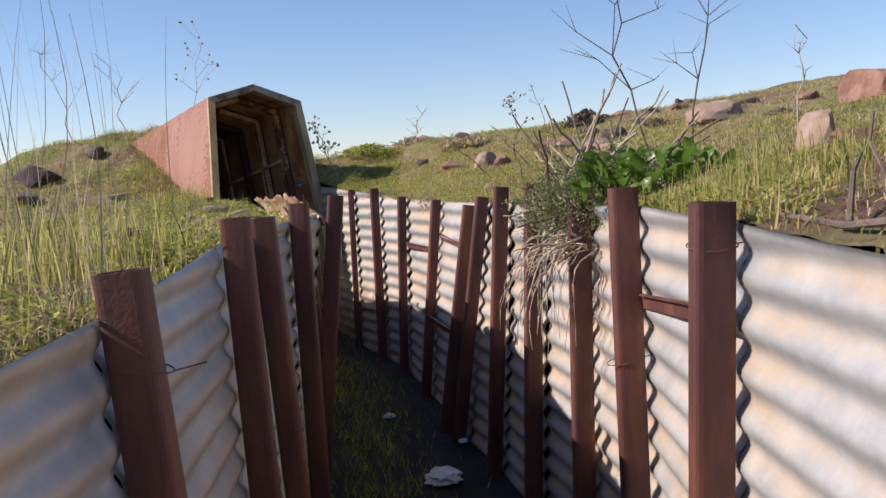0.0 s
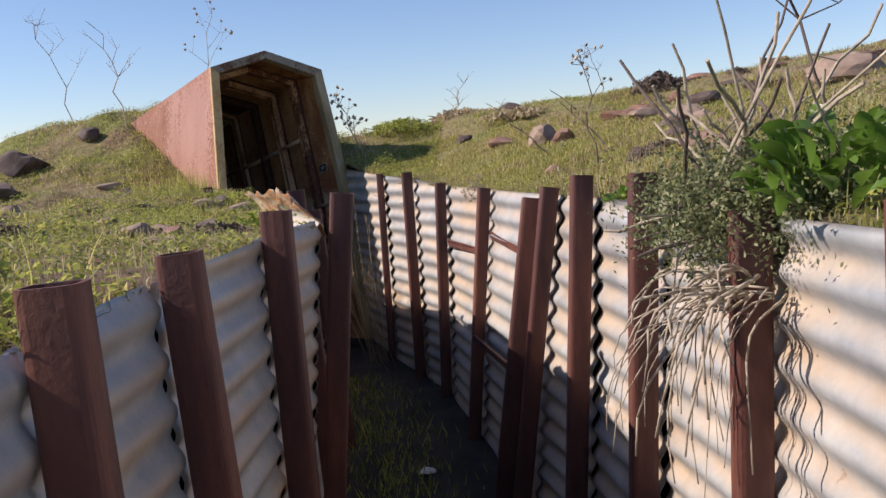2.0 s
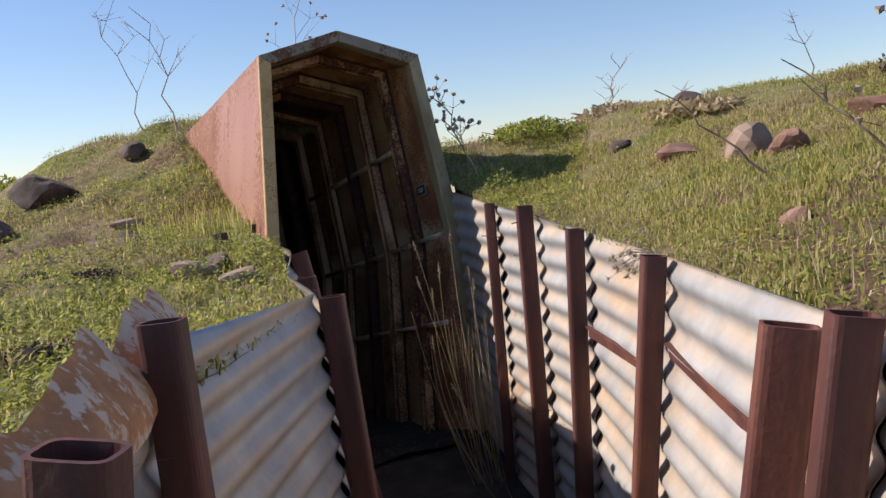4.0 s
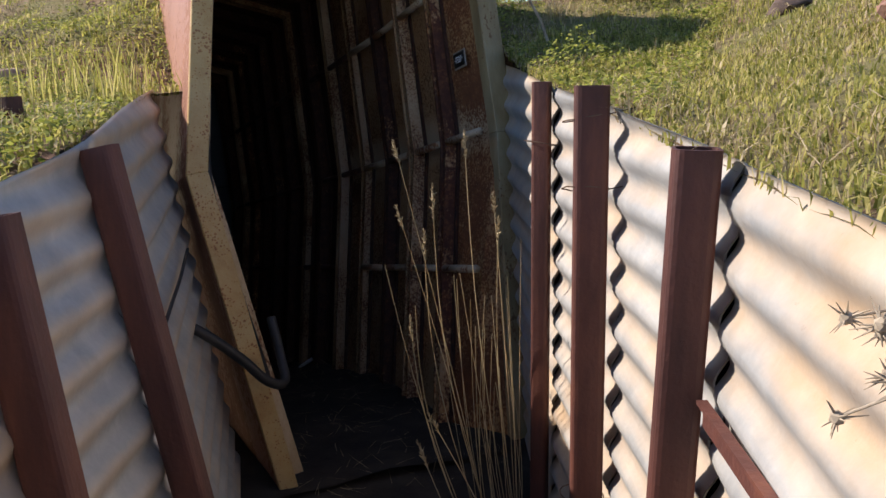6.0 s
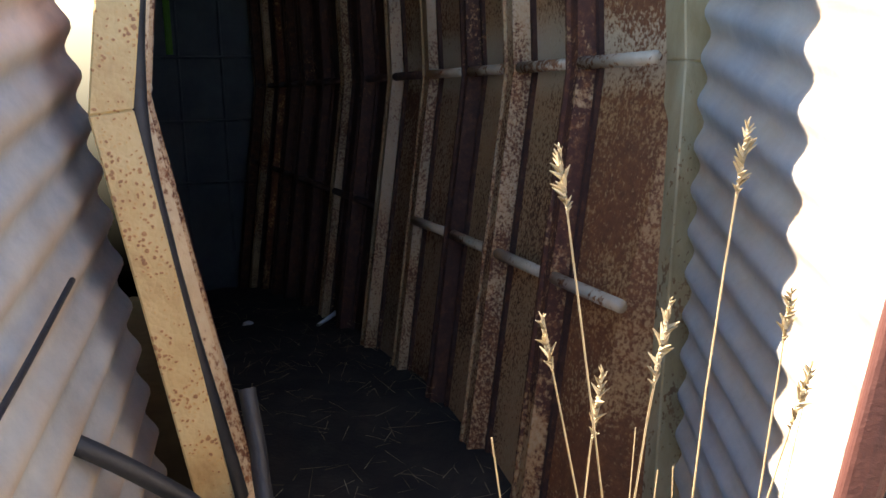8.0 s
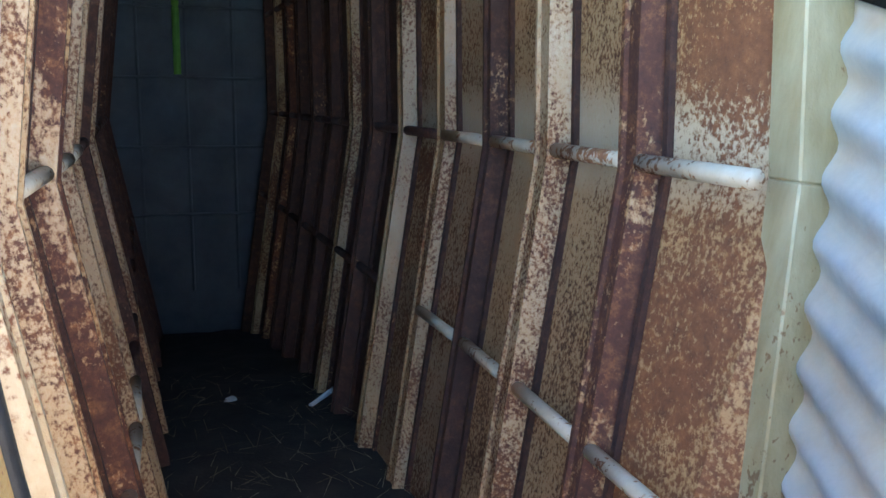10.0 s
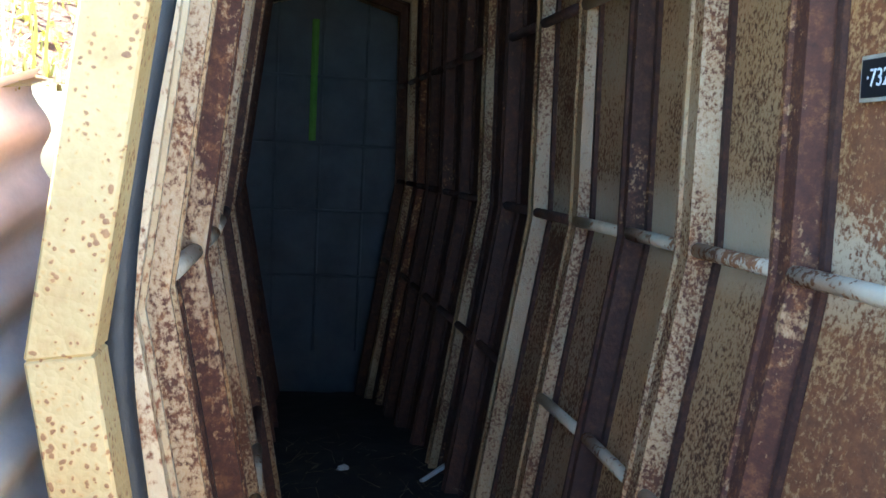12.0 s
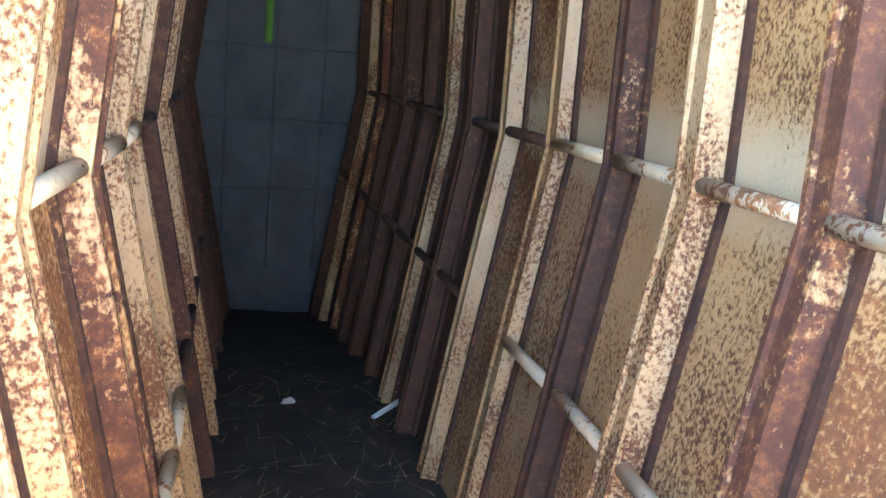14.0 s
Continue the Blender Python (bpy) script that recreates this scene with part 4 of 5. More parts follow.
def bush(x, y, rx, rz, n, leaf, mat, seed, name, label):
    """A low bush of thin stems and many small leaves."""
    rng = np.random.RandomState(seed)
    z0 = bank(x, y)
    root = new(name)
    root.location = (x, y, z0)
    bm = bmesh.new()
    for k in range(14):
        a, e = rng.uniform(0, math.tau), rng.uniform(0.5, 1.4)
        d = Vector((math.cos(a) * math.cos(e) * rx, math.sin(a) * math.cos(e) * rx, math.sin(e) * rz))
        tube(bm, (0, 0, -0.03), d * 0.9, 0.012 * rx + 0.003, 5, 0.002)
    part("stem", bm, TWIG, root)
    v, f = [], []
    for k in range(n):
        a, e, q = rng.uniform(0, math.tau), rng.uniform(0, math.pi / 2), rng.uniform(0.35, 1.0) ** 0.5
        bumpy = 0.8 + 0.35 * noise.noise((math.cos(a) * 1.7, math.sin(a) * 1.7, e * 2 + seed))
        c = np.array((math.cos(a) * math.cos(e) * rx, math.sin(a) * math.cos(e) * rx, math.sin(e) * rz)) * q * bumpy
        u_, w_ = rng.normal(size=3), rng.normal(size=3)
        u_, w_ = u_ / np.linalg.norm(u_) * leaf, w_ / np.linalg.norm(w_) * leaf * 0.45
        b = len(v)
        v += [c - u_, c + w_, c + u_, c - w_]
        f.append((b, b + 1, b + 2, b + 3))
    part("foliage", mesh_of("foliage", v, f, mat), None, root)
    tagged(root, label, "bush")


bush(-2.0, 19.3, 0.95, 0.42, 3500, 0.05, HERB, 5, "bush", "dark green rounded bush far off on the grass")
bush(1.3, 7.95, 0.24, 0.17, 2600, 0.016, TWIG, 6, "bush", "grey dry bush on top of the hill")
bush(-0.75, 8.75, 0.45, 0.13, 1400, 0.02, HERB, 9, "bush", "low green weeds in the shade of the shelter")
bush(-0.2, 9.4, 0.5, 0.12, 900, 0.03, STRAW, 10, "bush", "tangle of dry brown weeds on the grass")
bush(0.25, 8.2, 0.35, 0.08, 700, 0.03, STRAW, 12, "bush", "tangle of dry brown weeds on the grass")


bush(-33.0, 52.0, 6.0, 2.6, 3200, 0.22, HERB, 31, "bush", "dark line of far trees beyond the mound")
bush(-41.0, 50.0, 6.5, 2.9, 3200, 0.22, HERB, 32, "bush", "dark line of far trees beyond the mound")
rng = random.Random(47)
for n in range(26):
    if n % 2:
        x, y = rng.uniform(0.55, 2.6), rng.uniform(3.6, 8.5)
    else:
        y = rng.uniform(2.2, 6.8)
        x = np.interp(y, [q.y for q in lt], [q.x for q in lt]) - rng.uniform(0.12, 1.5)
    bush(x, y, rng.uniform(0.06, 0.14), rng.uniform(0.03, 0.06), 260, 0.013, (TWIG, STRAW, TWIG)[n % 3], n + 400, "dead_clump", "matted clump of dead brown weeds in the grass")
bush(-0.86, 3.85, 0.13, 0.06, 420, 0.013, TWIG, 480, "dead_clump", "matted clump of dead brown weeds behind the sheet")


# ---- dry stalks ----
def polyline(bm, pts, r0, r1, n=5):
    for k, (p, q) in enumerate(zip(pts, pts[1:])):
        m = len(pts) - 1
        tube(bm, p, q, r0 + (r1 - r0) * k / m, n, r0 + (r1 - r0) * (k + 1) / m)


def arc(base, tip, bow, n=6):
    base, tip, bow = Vector(base), Vector(tip), Vector(bow)
    return [base.lerp(tip, k / n) + bow * math.sin(math.pi * k / n) for k in range(n + 1)]


def seed_stalk(base, tip, bow, seed, head=0.07, rad=0.0016):
    """A dry grass stalk with a rough seed head."""
    rng = random.Random(seed)
    root = new("grass_stalk")
    root.location = base
    b = Vector(base)
    pts = [p - b for p in arc(base, tip, bow, 8)]
    bm = bmesh.new()
    polyline(bm, pts, rad, rad * 0.6)
    part("stem", bm, STRAW, root)
    if head:
        d = (pts[-1] - pts[-2]).normalized()
        bm = bmesh.new()
        for k in range(26):
            q = k / 25
            c = pts[-1] - d * head * (1 - q)
            w = 0.0045 * math.sin(math.pi * (0.12 + 0.8 * q)) + 0.001
            o = Vector((rng.gauss(0, 1), rng.gauss(0, 1), rng.gauss(0, 1))).normalized()
            tube(bm, c, c + (d + o * 0.8).normalized() * (w * 2.6), w * 0.55, 4, 0.0004)
        part("seed_head", bm, STRAW, root)
    tagged(root, "dry straw-coloured grass stalk with a seed head by the trench wall", "grass", "dry grass stalks")


for n, (tip, base) in enumerate((((-1.066, 6.84, 1.125), (-0.87, 6.98, -0.05)), ((-0.933, 6.97, 1.14), (-0.84, 7.05, -0.05)), ((-0.953, 6.80, 1.03), (-0.83, 6.95, -0.05)), ((-1.07, 6.85, 0.965), (-0.87, 7.0, -0.05)),
                                 ((-1.116, 6.87, 0.81), (-0.92, 6.97, -0.05)), ((-1.02, 6.9, 0.9), (-0.88, 7.0, -0.05)), ((-0.87, 7.0, 0.98), (-0.83, 7.05, -0.05)), ((-0.84, 6.95, 0.93), (-0.82, 7.02, -0.05)),
                                 ((-1.0, 6.75, 0.72), (-0.82, 6.85, -0.05)), ((-0.9, 6.6, 0.55), (-0.7, 6.75, -0.05)), ((-0.98, 6.72, 0.42), (-0.74, 6.7, -0.05)), ((-1.05, 6.9, 0.7), (-0.9, 6.98, -0.05)))):
    seed_stalk(base, tip, (-0.03 * ((n * 7) % 3), 0.01, 0.02), n + 3, 0.0 if n in (4, 11) else 0.06 + 0.015 * (n % 3))
for n in range(22):
    rng = random.Random(n + 900)
    x, y = -0.85 + rng.uniform(-0.07, 0.06), 7.0 + rng.uniform(-0.1, 0.08)
    h = rng.uniform(0.35, 0.85)
    seed_stalk((x, y, -0.05), (x + rng.uniform(-0.13, 0.03) * h, y + rng.uniform(-0.15, 0.05), h), (rng.uniform(-0.03, 0.02), 0, 0), n + 40, 0, 0.0011)


def dead_plant(base, height, lean, seed, name, label, rad=0.006, forks=6, spread=0.5, heads=0, mat=None):
    """A leafless dry plant: a bent main stem and forking side twigs."""
    rng = random.Random(seed)
    root = new(name)
    root.location = base
    tipv = Vector((lean[0], lean[1], height))
    pts = [Vector((0, 0, -0.04)).lerp(tipv, k / 8) + Vector((rng.uniform(-1, 1), rng.uniform(-1, 1), 0)) * 0.012 * height * k for k in range(9)]
    bm = bmesh.new()
    polyline(bm, pts, rad, rad * 0.35)
    part("main_stem", bm, mat or TWIG, root)
    ends = [pts[-1]]
    for k in range(forks):
        i = rng.randint(3, 7)
        p = pts[i]
        a = rng.uniform(0, math.tau)
        d = Vector((math.cos(a), math.sin(a) * 0.7, rng.uniform(0.35, 1.3))).normalized() * height * spread * rng.uniform(0.4, 1.0) * (1.1 - i / 10)
        mid = p + d * 0.5 + Vector((rng.uniform(-1, 1), rng.uniform(-1, 1), rng.uniform(0, 1))) * 0.06 * height
        bm = bmesh.new()
        polyline(bm, [p, mid, p + d], rad * 0.5, rad * 0.15)
        for _ in range(2):
            e = mid + Vector((rng.uniform(-1, 1), rng.uniform(-1, 1), rng.uniform(0.2, 1))) * 0.16 * height
            polyline(bm, [mid, e], rad * 0.3, rad * 0.1)
            ends.append(e)
        ends.append(p + d)
        part("twig", bm, mat or TWIG, root)
    if heads:
        for e in ends:
            bm = bmesh.new()
            bmesh.ops.create_icosphere(bm, subdivisions=1, radius=heads * 0.62)
            for v in bm.verts:
                v.co *= rng.uniform(0.7, 1.3)
            for v in rng.sample(list(bm.verts), 9):
                v.co *= 2.2
            bmesh.ops.translate(bm, vec=e, verts=bm.verts)
            part("seed_head", bm, STEM, root)
    tagged(root, label, "plant")


def on_bank(x, y):
    return (x, y, bank(x, y))


dead_plant(on_bank(0.80, 3.3), 0.95, (-0.22, 0.1), 1, "dead_shrub", "tall leafless dead shrub on the grassy bank", 0.0048, 9, 0.45)
dead_plant(on_bank(0.98, 3.4), 0.9, (0.02, 0.05), 22, "dead_shrub", "tall leafless dead shrub on the grassy bank", 0.0045, 10, 0.45)
dead_plant(on_bank(0.47, 5.1), 0.5, (-0.09, -0.05), 3, "dry_thistle", "dry brown thistle stalk on the grassy bank", 0.004, 6, 0.3, 0.007)
dead_plant(on_bank(-4.07, 9.75), 1.25, (-0.35, 0.1), 4, "dead_weed", "tall thin dead weed on the mound", 0.006, 6, 0.5, 0, STEM)
dead_plant(on_bank(-2.97, 8.3), 0.9, (-0.18, 0.1), 5, "dead_weed", "tall thin dead weed on the mound", 0.006, 5, 0.5, 0, STEM)
dead_plant(on_bank(-2.7, 9.6), 1.25, (0.05, 0.3), 6, "dead_weed", "tall thin dead weed on the mound", 0.005, 5, 0.4, 0.012, STEM)
dead_plant(on_bank(-0.95, 7.95), 0.5, (-0.16, -0.1), 7, "dead_weed", "bent dry weed beside the shelter", 0.006, 10, 0.6, 0.011, STEM)
dead_plant(on_bank(1.25, 10.5), 0.7, (-0.1, 0.1), 8, "dead_weed", "tall thin dead weed on the hill", 0.006, 4, 0.4)
dead_plant(on_bank(0.35, 6.1), 0.3, (-0.35, 0.1), 9, "dead_weed", "bent dry weed on the grassy bank", 0.005, 3, 0.4)
dead_plant(on_bank(0.6, 5.6), 0.3, (-0.28, 0.15), 10, "dead_weed", "bent dry weed on the grassy bank", 0.005, 3, 0.4)
dead_plant(on_bank(-0.35, 9.6), 0.5, (0.15, 0.1), 11, "dead_weed", "dry weed with forked stems on the grass", 0.006, 9, 0.7, 0, STEM)
dead_plant(on_bank(1.45, 3.6), 0.42, (0.05, 0.05), 13, "dead_weed", "dry stalk standing in the grass", 0.005, 3, 0.3, 0, STEM)


def leaning_thistle(base, reach, n, seed):
    """Thin grey stems that lean over the sheet, each ending in spiny heads."""
    rng = random.Random(seed)
    base, reach = Vector(base), Vector(reach)
    root = new("dry_thistle")
    root.location = base
    for k in range(n):
        tip = reach - base + Vector((rng.gauss(0, 0.03), rng.gauss(0, 0.03), rng.gauss(0, 0.028)))
        mid = tip * 0.55 + Vector((rng.gauss(0, 0.012), rng.gauss(0, 0.012), 0.02 + rng.gauss(0, 0.012)))
        bm = bmesh.new()
        polyline(bm, [Vector((0, 0, -0.05)), Vector((0, 0, 0)).lerp(mid, 0.5), mid, tip], 0.0014, 0.0008, 6)
        side = mid.lerp(tip, 0.4) + Vector((rng.gauss(0, 0.018), rng.gauss(0, 0.018), rng.uniform(-0.012, 0.028)))
        polyline(bm, [mid, side], 0.0009, 0.0007, 4)
        part("stem", bm, STEM, root)
        for e in (tip, side):
            bm = bmesh.new()
            bmesh.ops.create_icosphere(bm, subdivisions=1, radius=0.0046)
            for _ in range(14):
                d = Vector((rng.gauss(0, 1), rng.gauss(0, 1), rng.gauss(0, 1))).normalized()
                tube(bm, d * 0.003, d * rng.uniform(0.009, 0.016), 0.0008, 4, 0.0002)
            bmesh.ops.translate(bm, vec=e, verts=bm.verts)
            part("seed_head", bm, STEM, root)
    tagged(root, "dry thistle with spiny heads leaning over the sheet", "plant")


leaning_thistle((-0.035, 5.43, 1.18), (-0.125, 5.41, 1.15), 14, 3)

# fallen branch on the near sheet
bm = bmesh.new()
polyline(bm, [Vector(p) for p in ((0.556, 1.62, 1.243), (0.56, 1.5, 1.25), (0.572, 1.38, 1.247), (0.566, 1.25, 1.245), (0.572, 1.1, 1.262), (0.6, 0.9, 1.28))], 0.004, 0.0075, 7)
polyline(bm, [Vector(p) for p in ((0.57, 1.13, 1.258), (0.565, 1.13, 1.31), (0.575, 1.2, 1.36), (0.59, 1.22, 1.4))], 0.004, 0.002, 6)
polyline(bm, [Vector(p) for p in ((0.572, 1.38, 1.247), (0.545, 1.36, 1.23), (0.53, 1.35, 1.215))], 0.005, 0.003, 6)
polyline(bm, [Vector(p) for p in ((0.57, 1.25, 1.25), (0.6, 1.3, 1.32), (0.64, 1.36, 1.345))], 0.005, 0.003, 6)
tagged(part("fallen_branch", bm, TWIG), "bare grey fallen branch lying on the sheet edge", "branch")


# ---- shrub hanging over the sheets ----
def cut_shrub():
    rng = random.Random(17)
    nr = np.random.RandomState(17)
    base = Vector((0.44, 2.9, 1.22))
    root = new("cut_shrub")
    root.location = base
    tips = [(0.248, 3.0, 1.531), (0.363, 3.05, 1.561), (0.347, 2.714, 1.496), (0.31, 2.77, 1.464), (0.40, 2.85, 1.62), (0.56, 3.0, 1.6), (0.62, 2.9, 1.56), (0.76, 3.0, 1.6), (0.58, 2.8, 1.66), (0.5, 3.1, 1.5), (0.7, 2.7, 1.56), (0.82, 2.8, 1.48), (0.62, 3.1, 1.66)]
    for k in range(22):
        tips.append((0.5 + rng.uniform(-0.22, 0.36), 2.9 + rng.uniform(-0.25, 0.22), 1.22 + rng.uniform(0.1, 0.28)))
    for k in range(14):
        tips.append((0.32 + rng.uniform(-0.12, 0.08), 2.95 + rng.uniform(-0.2, 0.15), 1.2 + rng.uniform(-0.08, 0.12)))
    for k, t in enumerate(tips):
        b = Vector((rng.uniform(-0.08, 0.22), rng.uniform(-0.12, 0.2), rng.uniform(-0.03, 0.03)))
        tip = Vector(t) - base
        mid = b.lerp(tip, 0.5) + Vector((rng.uniform(-1, 1), rng.uniform(-1, 1), rng.uniform(-0.5, 1))) * 0.025
        bm = bmesh.new()
        r = rng.uniform(0.003, 0.0052)
        pts = [b, b.lerp(mid, 0.5), mid, mid.lerp(tip, 0.35), mid.lerp(tip, 0.7), tip]
        pts = [p + Vector((rng.gauss(0, 1), rng.gauss(0, 1), rng.gauss(0, 1))) * (0.0045 if 0 < i < 5 else 0.0) for i, p in enumerate(pts)]
        polyline(bm, pts, r, r * 0.7, 7)
        if k % 2:
            polyline(bm, [pts[3], pts[3] + Vector((rng.gauss(0, 0.02), rng.gauss(0, 0.02), rng.uniform(0.01, 0.05)))], r * 0.6, r * 0.4, 6)
        part("cut_stem", bm, STEM if k % 3 else TWIG, root)
    # roots that fan out of a knot and hang into the trench
    knot = Vector((-0.03, -0.12, -0.13))
    for k in range(44):
        b = knot + Vector((rng.gauss(0, 0.025), rng.gauss(0, 0.05), rng.gauss(0, 0.025)))
        reach, drop = rng.uniform(0.05, 0.24), rng.uniform(0.02, 0.34)
        sway = rng.uniform(-0.16, 0.12)
        pts = []
        for i in range(9):
            t = i / 8
            pts.append(b + Vector((-reach * math.sin(1.5 * t) + 0.010 * math.sin(7 * t + k), sway * t + 0.010 * math.sin(6 * t + 2 * k), -drop * t * (0.35 + 0.65 * t) + 0.03 * math.sin(3.1 * t) + 0.008 * math.sin(8 * t + 3 * k))))
        bm = bmesh.new()
        r = rng.choice((0.0018, 0.0024, 0.003, 0.0042))
        for p, q, i in zip(pts, pts[1:], range(8)):
            tube(bm, p, q, r * (1 - 0.07 * i), 6, r * (1 - 0.07 * (i + 1)))
        part("hanging_root", bm, STEM, root, smooth=True)
    # small leaves
    v, f = [], []
    for k in range(24000):
        clump = k % 3
        c = np.array((nr.normal((-0.055, 0.06, 0.16)[clump], 0.062), nr.normal((0.03, -0.05, -0.1)[clump], 0.1), nr.normal((0.0, 0.03, 0.03)[clump], 0.055)))
        u_, w_ = nr.normal(size=3), nr.normal(size=3)
        u_, w_ = u_ / np.linalg.norm(u_) * 0.0058, w_ / np.linalg.norm(w_) * 0.0032
        b = len(v)
        v += [c - u_, c + w_, c + u_, c - w_]
        f.append((b, b + 1, b + 2, b + 3))
    part("foliage", mesh_of("foliage", v, f, GREYGREEN), None, root, "mass of small grey-green leaves")
    tagged(root, "cut-back shrub with bare stems and roots hanging over the sheets", "shrub")


cut_shrub()


def leaf_mesh(length, width):
    """A broad leaf, folded along its rib and bowed down."""
    v, f = [], []
    for i, (t, w) in enumerate(((0, 0.06), (0.2, 0.6), (0.45, 1.0), (0.7, 0.8), (0.9, 0.35), (1.0, 0.02))):
        z = 0.35 * length * math.sin(1.9 * t)
        for sgn in (-1, 0, 1):
            v.append((t * length, sgn * w * width / 2, z + abs(sgn) * w * width * 0.18))
    for i in range(5):
        for q in (0, 1):
            a = i * 3 + q
            f.append((a, a + 1, a + 4, a + 3))
    return mesh_of("leaf", v, f, BROAD, True)


def broad_weed(x, y, n, size, seed, label, z=None):
    rng = random.Random(seed)
    root = new("broadleaf_weed")
    root.location = (x, y, bank(x, y) if z is None else z)
    kinds = [leaf_mesh(size * q, size * q * 0.62) for q in (0.8, 1.0, 1.25)]
    for k in range(n):
        ob = new("leaf", rng.choice(kinds))
        ob.parent = root
        a, r = rng.uniform(0, math.tau), rng.uniform(0.0, 1.0) ** 0.6 * size * 2.6
        ob.matrix_basis = pose(math.cos(a) * r, math.sin(a) * r, rng.uniform(0.0, 1.6) * size * (1.2 - r / (size * 3.4)), rng.uniform(-35, 35), rng.uniform(-60, 5), math.degrees(a) + rng.uniform(-50, 50))
    tagged(root, label, "weed")


broad_weed(0.6, 2.72, 70, 0.065, 1, "clump of broad bright green leaves on the bank", 1.27)
broad_weed(0.76, 2.7, 40, 0.06, 2, "clump of broad bright green leaves on the bank", 1.27)
broad_weed(0.5, 2.6, 26, 0.05, 5, "clump of broad bright green leaves on the bank", 1.24)
broad_weed(0.36, 3.75, 80, 0.02, 3, "grey-green leafy weed spilling over the sheet", 1.19)
broad_weed(-0.88, 4.35, 30, 0.035, 4, "small leafy green weed behind the sheet")


# ---- grass ----
def blades(name, count, area, height, width, mat, seed, keep, lean=0.5, flat=False):
    """Many grass blades on the open ground, in one mesh."""
    rng = np.random.RandomState(seed)
    v, f = [], []
    made = 0
    while made < count:
        x, y = rng.uniform(area[0], area[1]), rng.uniform(area[2], area[3])
        if rng.uniform() > keep(x, y) or inside(TRENCH, x, y):
            continue
        z = bank(x, y)
        h = rng.uniform(*height) * (0.75 + 0.5 * noise.noise((x * 2.3, y * 2.3, 9)))
        w = rng.uniform(*width)
        a, l = rng.uniform(0, math.tau), rng.uniform(0.1, lean) * h
        dx, dy = math.cos(a) * l, math.sin(a) * l
        b = a + rng.uniform(-1, 1) + 1.57
        wx, wy = math.cos(b) * w / 2, math.sin(b) * w / 2
        k = len(v)
        if flat:
            zz = z + rng.uniform(0.004, 0.03)
            dx, dy = math.cos(a) * h, math.sin(a) * h
            v += [(x - wx, y - wy, zz), (x + wx, y + wy, zz), (x + dx * 0.5 + wx, y + dy * 0.5 + wy, zz + 0.012), (x + dx * 0.5 - wx, y + dy * 0.5 - wy, zz + 0.012), (x + dx, y + dy, zz + rng.uniform(-0.01, 0.02))]
        else:
            v += [(x - wx, y - wy, z - 0.01), (x + wx, y + wy, z - 0.01), (x + dx * 0.35 + wx * 0.8, y + dy * 0.35 + wy * 0.8, z + h * 0.55), (x + dx * 0.35 - wx * 0.8, y + dy * 0.35 - wy * 0.8, z + h * 0.55), (x + dx, y + dy, z + h * (1 - 0.25 * l / h))]
        f += [(k, k + 1, k + 2, k + 3), (k + 3, k + 2, k + 4)]
        made += 1
    return new(name, mesh_of(name, v, f, mat))


def patch(x, y, s_, o):
    return noise.noise((x * s_, y * s_, o))


def near_trench(x, y):
    c = np.interp(y, [-2, 3, 5, 7.2, 9], [0.0, -0.05, -0.45, -1.25, -1.6])
    d = max(0.0, abs(x - c) - 0.5)
    return math.exp(-d / 1.5)


def green(x, y):
    return near_trench(x, y) * (1.0 if patch(x, y, 1.1, 3) > -0.02 else 0.08)


def dry(x, y):
    return near_trench(x, y) * (1.0 if patch(x, y, 1.3, 8) > 0.02 else 0.2)


tagged(blades("grass", 34000, (-0.9, 1.4, 4.4, 8.8), (0.012, 0.04), (0.003, 0.006), GRASS, 11, lambda x, y: near_trench(x, y) * (1.0 if patch(x, y, 2.3, 6) > -0.12 else 0.2), 1.3), "dense short grass on the bank", "grass", kind="stuff")
tagged(blades("grass", 30000, (0.0, 3.6, 0.6, 9.5), (0.015, 0.05), (0.003, 0.0065), GRASS, 1, green, 1.2), "short green grass on the bank", "grass", kind="stuff")
tagged(blades("grass", 30000, (-4.2, -0.4, 0.8, 9.5), (0.015, 0.055), (0.003, 0.008), GRASS, 2, green, 1.0), "short green grass on the mound", "grass", kind="stuff")
tagged(blades("dry_grass", 26000, (-0.9, 3.6, 0.6, 10.5), (0.015, 0.055), (0.0015, 0.0035), STRAW, 3, dry, 1.3), "dry straw-coloured grass on the bank", "grass", kind="stuff")
tagged(blades("dry_grass", 12000, (-4.2, -0.4, 0.8, 9.5), (0.02, 0.09), (0.0015, 0.0035), STRAW, 4, dry, 1.0), "dry straw-coloured grass on the mound", "grass", kind="stuff")
tagged(blades("straw_litter", 9000, (-3.6, 3.2, 0.6, 9.5), (0.04, 0.14), (0.0015, 0.003), STRAW, 5, dry, 1.0, True), "dead straw lying flat on the ground", "grass", kind="stuff")
tagged(blades("grass", 16000, (-9, 9, 5, 22), (0.015, 0.045), (0.005, 0.011), GRASS, 6, lambda x, y: 0.9 if patch(x, y, 0.7, 3) > 0.08 else 0.06, 0.9), "green grass further up the hill", "grass", kind="stuff")
tagged(blades("dry_grass", 20000, (-9, 9, 5, 22), (0.015, 0.05), (0.004, 0.009), STRAW, 7, lambda x, y: 0.9 if patch(x, y, 0.8, 8) > 0.05 else 0.2, 0.9), "dry grass further up the hill", "grass", kind="stuff")


